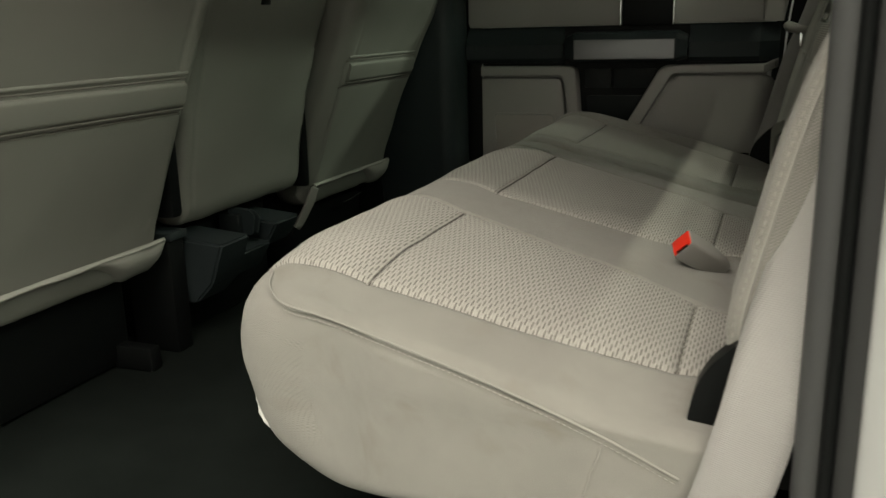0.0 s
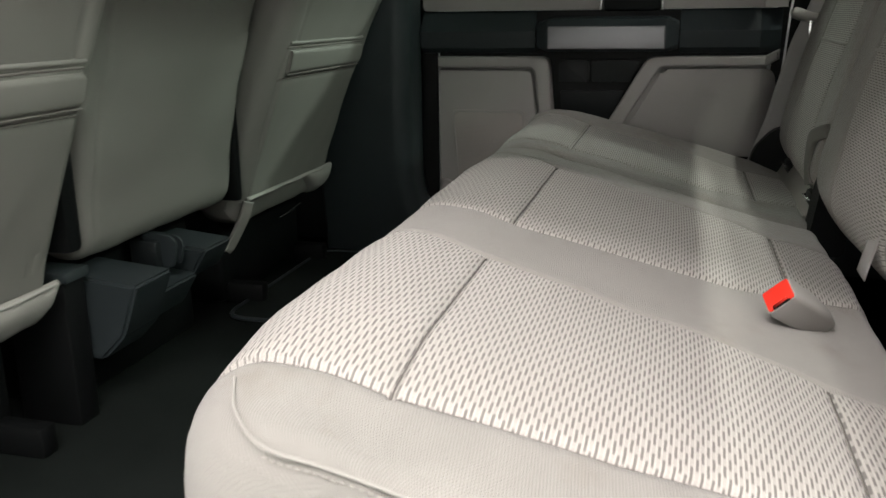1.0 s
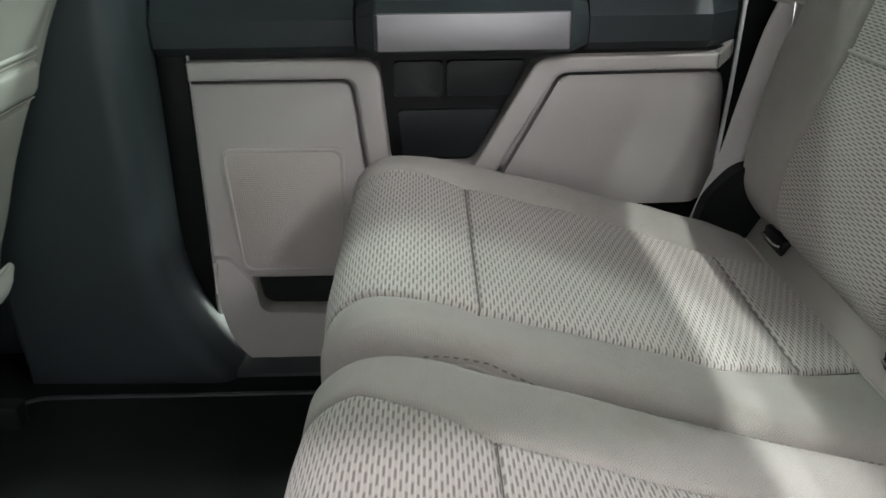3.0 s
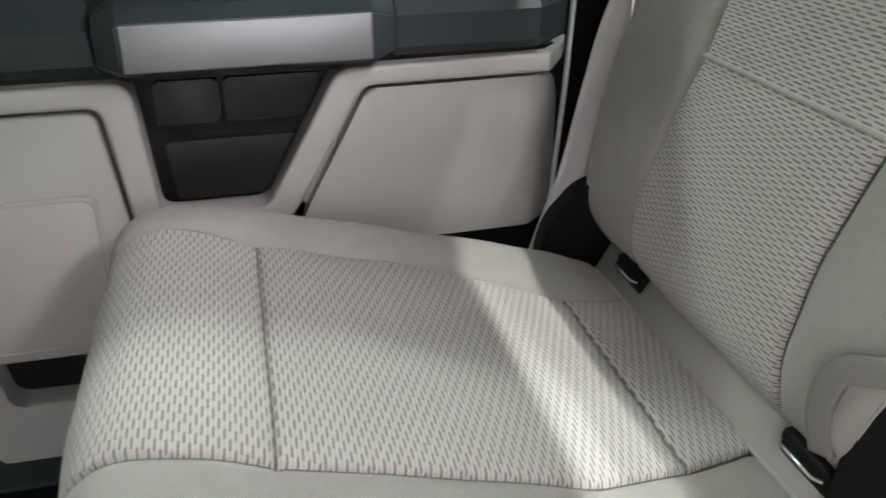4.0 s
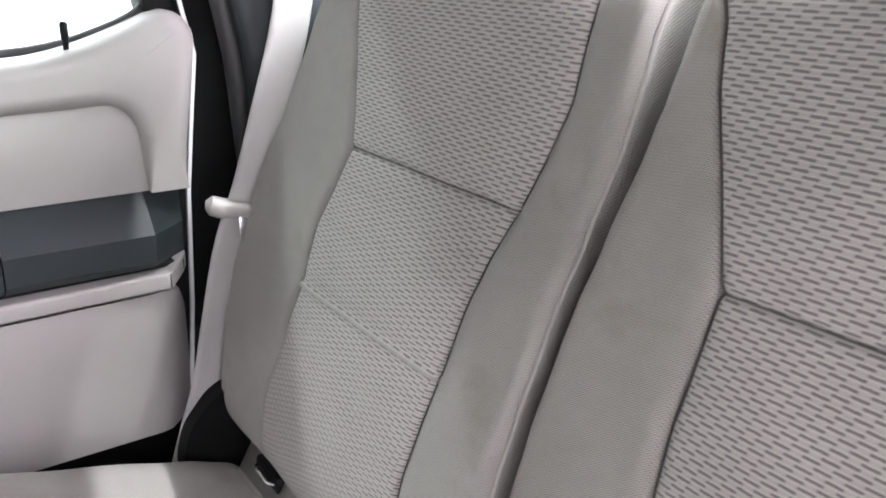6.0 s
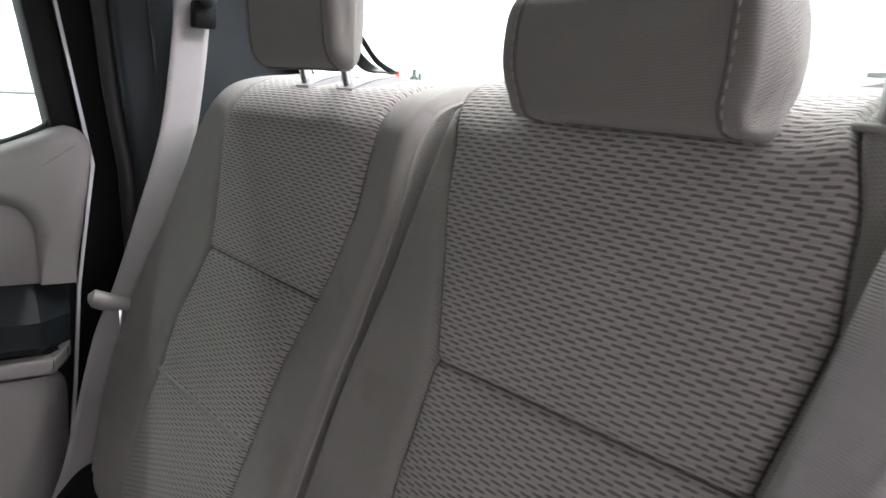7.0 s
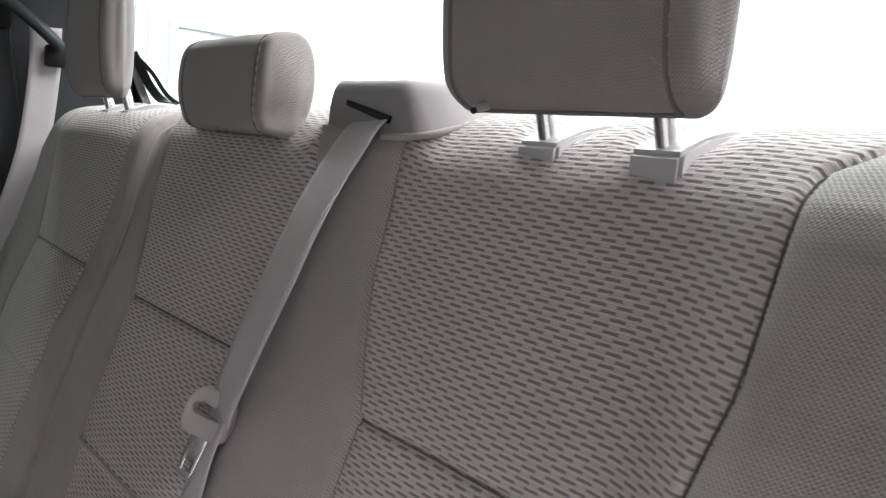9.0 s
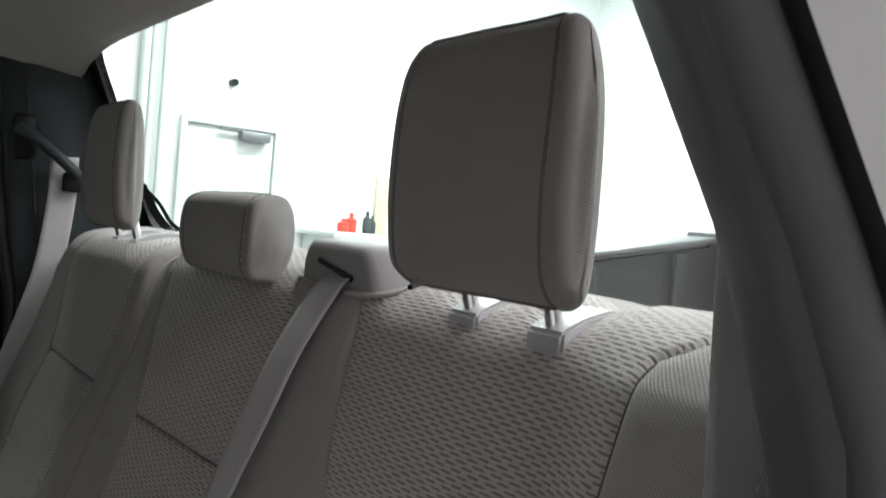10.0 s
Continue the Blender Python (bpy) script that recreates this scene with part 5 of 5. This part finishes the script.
def skirt(y0, y1, seed):
    """A felt strip sewn along the lower edge of a seat back: rolled under, but for a loose flap at one end."""
    bm = bmesh.new()
    n, rows, sheets = 48, 7, []
    for lift in (0.0, -0.003):
        sheet = []
        for i in range(n + 1):
            f = i / n
            e = abs(2 * f - 1)
            k = min(1.0, max(0.0, (f - 0.62) / 0.22))
            drop = 0.015 + 0.003 * math.sin(9 * f + seed) + 0.046 * k * k * (3 - 2 * k) - 0.040 * max(0.0, (e - 0.93) / 0.07) ** 2 * k
            line = []
            for j in range(rows + 1):
                g = j / rows
                fold = 0.004 * math.sin(9 * f + 3 * g + seed) * g + 0.003 * math.sin(23 * f + seed) * g
                line.append(bm.verts.new((-0.984 + 0.007 * math.sin(math.pi * g) - 0.030 * g * g + fold + lift, y0 + (y1 - y0) * f, 0.302 - drop * g)))
            sheet.append(line)
        sheets.append(sheet)
    for sheet in sheets:
        for a, b in zip(sheet, sheet[1:]):
            for j in range(rows):
                bm.faces.new((a[j], a[j + 1], b[j + 1], b[j]))
    front, back = sheets
    rim = [front[i][rows] for i in range(n + 1)], [back[i][rows] for i in range(n + 1)]
    for i in range(n):
        bm.faces.new((rim[0][i], rim[0][i + 1], rim[1][i + 1], rim[1][i]))
    for i in (0, n):
        for j in range(rows):
            bm.faces.new((front[i][j], front[i][j + 1], back[i][j + 1], back[i][j]))
    return smooth(bm, 70)


for y0, y1, yt in ((0.735, 1.240, 1.250), (1.768, 2.205, 2.262)):
    fs = thing("front_seat", "front seat back with a map pocket in taupe vinyl", "seat", "front seats")
    c0, c1 = fixed(y0), pw((0.25, y1 - 0.012), (0.45, y1), (0.72, yt), (1.05, yt - 0.02))
    quilt(fs, "backrest", FRONT, [c0, fixed(y0 + 0.055), lambda x, z, c1=c1: c1(x, z) - 0.055, c1], [], seams=[(1, 1, 7), (2, 1, 7)], material=VINYL, per=12, r=0.035, step=0.02, wrinkle=0.002, depth=0.003, label="taupe vinyl seat back")
    quilt(fs, "pocket", POCKET, [fixed(y0 + 0.022), fixed(y1 - 0.028)], [], rows=[(3, 0, 1), (5, 0, 1)], material=VINYL, per=10, r=0.008, step=0.012, wrinkle=0.0014, depth=0.004, thread=0.0020, seed=y0 * 7, label="map pocket with a rolled top edge")
    part("skirt", skirt(y0 + 0.008, y1 - 0.006, y0 * 3), LIP, fs, "pale felt skirt with a loose lower edge")
    roll = round_poly([(-0.908, 0.536), (-0.893, 0.579), (-0.879, 0.575), (-0.891, 0.535)], 0.009, 5)
    part("pocket_roll", prism(roll, y0 + 0.030, y1 - 0.034, 0.004, 3), VINYL, fs, "padded roll along the pocket's top")
    for x, z, r in ((-0.886, 0.583, 0.0016), (-0.8955, 0.533, 0.0016)):
        part("seam", tube([(x, y0 + 0.028 + (y1 - y0 - 0.060) * i / 6, z) for i in range(7)], r, 6), SEAM, fs)
    part("piping", tube([(-0.884, y0 + 0.026 + (y1 - y0 - 0.056) * i / 6, 0.590) for i in range(7)], 0.0038, 8), VINYL, fs)
    part("skirt_piping", tube([(-0.982, y0 + 0.010 + (y1 - y0 - 0.022) * i / 12, 0.297 + 0.0012 * math.sin(i * 1.7)) for i in range(13)], 0.0028, 8), LIP, fs)
    part("seat_base", box((-1.42, y0 + 0.03, FLOOR), (-1.06, y1 - 0.03, 0.26), 0.02), BLACK, fs)
    part("seat_rail", box((-1.45, y1 - 0.075, FLOOR), (-0.985, y1 - 0.045, 0.115), 0.006), BLACK, fs)
    part("seat_rail", box((-1.45, y0 + 0.045, FLOOR), (-0.985, y0 + 0.075, 0.115), 0.006), BLACK, fs)
part("skirt_tail", strap([(-0.978, 1.768, 0.296), (-0.984, 1.762, 0.272), (-0.996, 1.752, 0.242), (-1.008, 1.740, 0.214), (-1.014, 1.735, 0.204)], [(0.5, 0.9, 0.1), (0.5, 0.9, 0.1), (0.4, 0.9, 0.2), (0.4, 0.9, 0.3), (0.4, 0.9, 0.3)], 0.022, 8, 0.007), VINYL, fs, "hanging tail of the felt skirt")
part("steel_wire", tube([(-1.020, 1.985, 0.214), (-1.018, 2.04, 0.217), (-1.020, 2.095, 0.222)], 0.0022, 8), CHROME, fs, "bright steel wire")
js = thing("jump_seat", "folded centre front seat back in taupe vinyl", "seat", "front seats")
JUMP = [(-1.03, 0.30), (-0.998, 0.325), (-0.985, 0.40), (-0.958, 0.52), (-0.925, 0.63), (-0.885, 0.75), (-0.85, 0.88), (-0.84, 0.98), (-0.87, 1.02), (-0.93, 0.98), (-1.0, 0.75), (-1.06, 0.5), (-1.08, 0.33)]
quilt(js, "backrest", JUMP, [pw((0.3, 1.308), (0.49, 1.300), (0.52, 1.282), (1.0, 1.278)), pw((0.3, 1.335), (1.0, 1.315)), fixed(1.725), fixed(1.742)], [], seams=[(1, 1, 6)], material=VINYL, per=12, r=0.022, step=0.02, wrinkle=0.002, depth=0.003, label="taupe vinyl seat back")
part("release_slot", box((-0.905, 1.475, 0.700), (-0.893, 1.50, 0.725), 0.003), BLACK, js, "black release slot")
part("support", box((-1.22, 1.32, FLOOR), (-1.06, 1.68, 0.34), 0.01), BLACK, js)
part("hinge_plate", box((-1.055, 1.252, 0.33), (-0.975, 1.285, 0.54), 0.01), BLACK, js)
part("hinge_plate", box((-1.055, 1.745, 0.30), (-0.985, 1.765, 0.50), 0.008), BLACK, js)

base = thing("console_base", "black and slate plastic base under the centre seat", "seat base")
part("upright", box((-1.10, 1.262, FLOOR), (-1.000, 1.306, 0.292), 0.004), BLACK, base, "black upright bracket")
part("upright_cap", box((-1.06, 1.258, 0.286), (-0.992, 1.310, 0.302), 0.004), SLATE, base)


def wedge(y0, y1, top, low, x_back):
    bm = bmesh.new()
    loops = []
    for y in (y0, y1):
        loops.append([bm.verts.new((x, y, z)) for x, z in ((x_back, top[1] + 0.012), (top[0], top[1]), (top[0] - 0.03, (top[1] + low[1]) / 2 - 0.02), (low[0], low[1]), (x_back, low[1]))])
    bm.faces.new(loops[0]), bm.faces.new(loops[1])
    for i in range(5):
        bm.faces.new((loops[0][i], loops[0][(i + 1) % 5], loops[1][(i + 1) % 5], loops[1][i]))
    bmesh.ops.recalc_face_normals(bm, faces=bm.faces)
    bmesh.ops.bevel(bm, geom=list(bm.edges), offset=0.005, segments=3, affect="EDGES")
    return smooth(bm)


part("tray", wedge(1.318, 1.415, (-0.925, 0.270), (-0.995, 0.150), -1.06), SLATE, base, "slate grey plastic tray")
part("tray", wedge(1.545, 1.640, (-0.945, 0.262), (-0.99, 0.205), -1.06), SLATE, base)
part("tray_link", wedge(1.412, 1.548, (-0.962, 0.222), (-1.0, 0.165), -1.07), SLATE, base)
part("latch_block", box((-1.045, 1.478, 0.240), (-0.995, 1.534, 0.290), 0.006), DARK_SLATE, base)
for y, top in ((1.492, 0.298), (1.512, 0.294)):
    part("latch_plate", prism(round_poly([(-1.02, 0.245), (-0.974, 0.245), (-0.966, top - 0.012), (-0.978, top), (-1.03, top + 0.004)], 0.007, 4), y, y + 0.006, 0.0018, 2), SLATE, base, "thin upright latch plate")
# ---------------------------------------------------------------- truck bed behind the cab
bed = thing("truck_bed", "empty black-lined truck bed with white outer sides", "truck bed")
part("bed_floor", box((0.46, 0.62, 0.28), (2.15, 2.40, 0.32), 0.01), BED, bed)
for s, y in ((1, 0.58), (-1, 2.44)):
    part("bed_side", prism([(0.46, -0.4), (2.2, -0.4), (2.2, 1.008), (0.46, 0.772)], y, y + s * 0.08, 0.01), BODY, bed, "white bed side")
    part("liner_wall", prism([(0.50, 0.32), (2.15, 0.32), (2.15, 0.995), (0.50, 0.772)], y + s * 0.08, y + s * 0.1, 0.006), BED, bed, "black bed liner")
    part("rail_cap", prism([(0.46, 0.775), (2.2, 1.011), (2.2, 1.033), (0.46, 0.797)], y - s * 0.01, y + s * 0.12, 0.008), SILVER, bed, "grey rail cap")
    for x in (0.75, 1.15, 1.55, 1.95):
        top = 0.765 + 0.135 * (x - 0.5)
        part("liner_rib", box((x, min(y + s * 0.1, y + s * 0.125), 0.32), (x + 0.06, max(y + s * 0.1, y + s * 0.125), top), 0.008), BED, bed)
part("tailgate", box((2.15, 0.58, 0.05), (2.21, 2.44, 1.012), 0.015), BED, bed)
part("tailgate_cap", box((2.14, 0.58, 1.013), (2.22, 2.44, 1.040), 0.008), SILVER, bed)
part("tailgate_strap", box((2.125, 2.24, 0.86), (2.145, 2.275, 1.01), 0.006), BODY, bed, "white tailgate stay")

# ---------------------------------------------------------------- garage
GX, GY = 6.2, 7.0
setting("ground", box((-30, -30, -0.95), (30, 30, -0.90)), CONCRETE, "grey concrete garage floor", "floor")
for nm, lo, hi in (("wall_north", (-7, GY, -0.9), (GX, GY + 0.2, 3.9)), ("wall_south", (-7, -7.2, -0.9), (GX, -7.0, 3.9)), ("wall_east", (GX, -7.2, -0.9), (GX + 0.2, GY + 0.2, 3.9)), ("wall_west", (-7.2, -7.2, -0.9), (-7.0, GY + 0.2, 3.9))):
    setting(nm, box(lo, hi), WALL, "white painted garage wall", "wall")
setting("garage_ceiling", box((-7.2, -7.2, 3.9), (GX + 0.2, GY + 0.2, 4.0)), WALL, "white garage ceiling", "ceiling")

# side door in the far garage wall, with its frame and closer
gdoor = thing("door_2", "pale grey steel side door with a closer in a white wall", "door", kind="structure")
part("leaf", box((2.00, GY - 0.03, -0.9), (2.70, GY - 0.004, 1.585), 0.004), DOOR_PAINT, gdoor)
for lo, hi in (((1.945, GY - 0.06, -0.9), (1.995, GY - 0.004, 1.64)), ((2.705, GY - 0.06, -0.9), (2.755, GY - 0.004, 1.64)), ((1.995, GY - 0.06, 1.590), (2.705, GY - 0.004, 1.64))):
    part("door_frame", box(lo, hi, 0.006), DOOR_PAINT, gdoor)
part("closer", box((2.40, GY - 0.12, 1.50), (2.64, GY - 0.035, 1.57), 0.01), SILVER, gdoor, "grey door closer")
part("closer_arm", box((2.24, GY - 0.09, 1.568), (2.56, GY - 0.07, 1.585)), SILVER, gdoor)
for i, x in enumerate((1.65, 1.71, 1.80)):
    setting("conduit_%d" % (i + 1), tube([(x, GY - 0.05, -0.9), (x, GY - 0.05, 1.0), (x, GY - 0.05, 3.85)], 0.022 if i else 0.035, 10), DOOR_PAINT, "grey painted conduit on the garage wall", "conduit")
tagged(part("wall_knob", tube([(2.335, GY - 0.06, 1.935), (2.335, GY, 1.935)], 0.03, 12), BLACK), "small round black fitting on the wall", "fitting")
bench_t = thing("workbench", "pale workbench against the garage wall", "workbench")
part("worktop", box((2.97, GY - 0.65, 0.82), (4.8, GY - 0.01, 0.86), 0.006), DOOR_PAINT, bench_t)
part("cabinet", box((3.02, GY - 0.60, -0.9), (4.75, GY - 0.02, 0.82), 0.01), DOOR_PAINT, bench_t)
for x, h, r, m in ((3.24, 0.11, 0.05, RED), (3.31, 0.16, 0.045, RED), (3.46, 0.18, 0.035, SLATE), (3.51, 0.15, 0.03, SLATE)):
    b = tagged(part("bottle", tube([(x, GY - 0.3, 0.86), (x, GY - 0.3, 0.86 + h * 0.65), (x, GY - 0.3, 0.86 + h * 0.75), (x, GY - 0.3, 0.86 + h)], [r, r, r * 0.4, r * 0.35], 12), m), "small plastic bottle on the workbench", "bottle", "bottles")
board = tagged(part("board", box((3.59, GY - 0.2, 0.86), (3.72, GY - 0.16, 1.34), 0.004), speckled("buff_board", (0.45, 0.42, 0.30), (0.52, 0.48, 0.36), 0.7)), "buff board leaning on the workbench wall", "board")
# sectional door panels seen through the side window
for i in range(7):
    setting("wall_panel_%d" % (i + 1), box((-4.5, GY - 0.05, -0.9 + 0.55 * i), (1.2, GY - 0.004, -0.9 + 0.55 * i + 0.535), 0.008), WALL, "white sectional door panel", "wall panel")
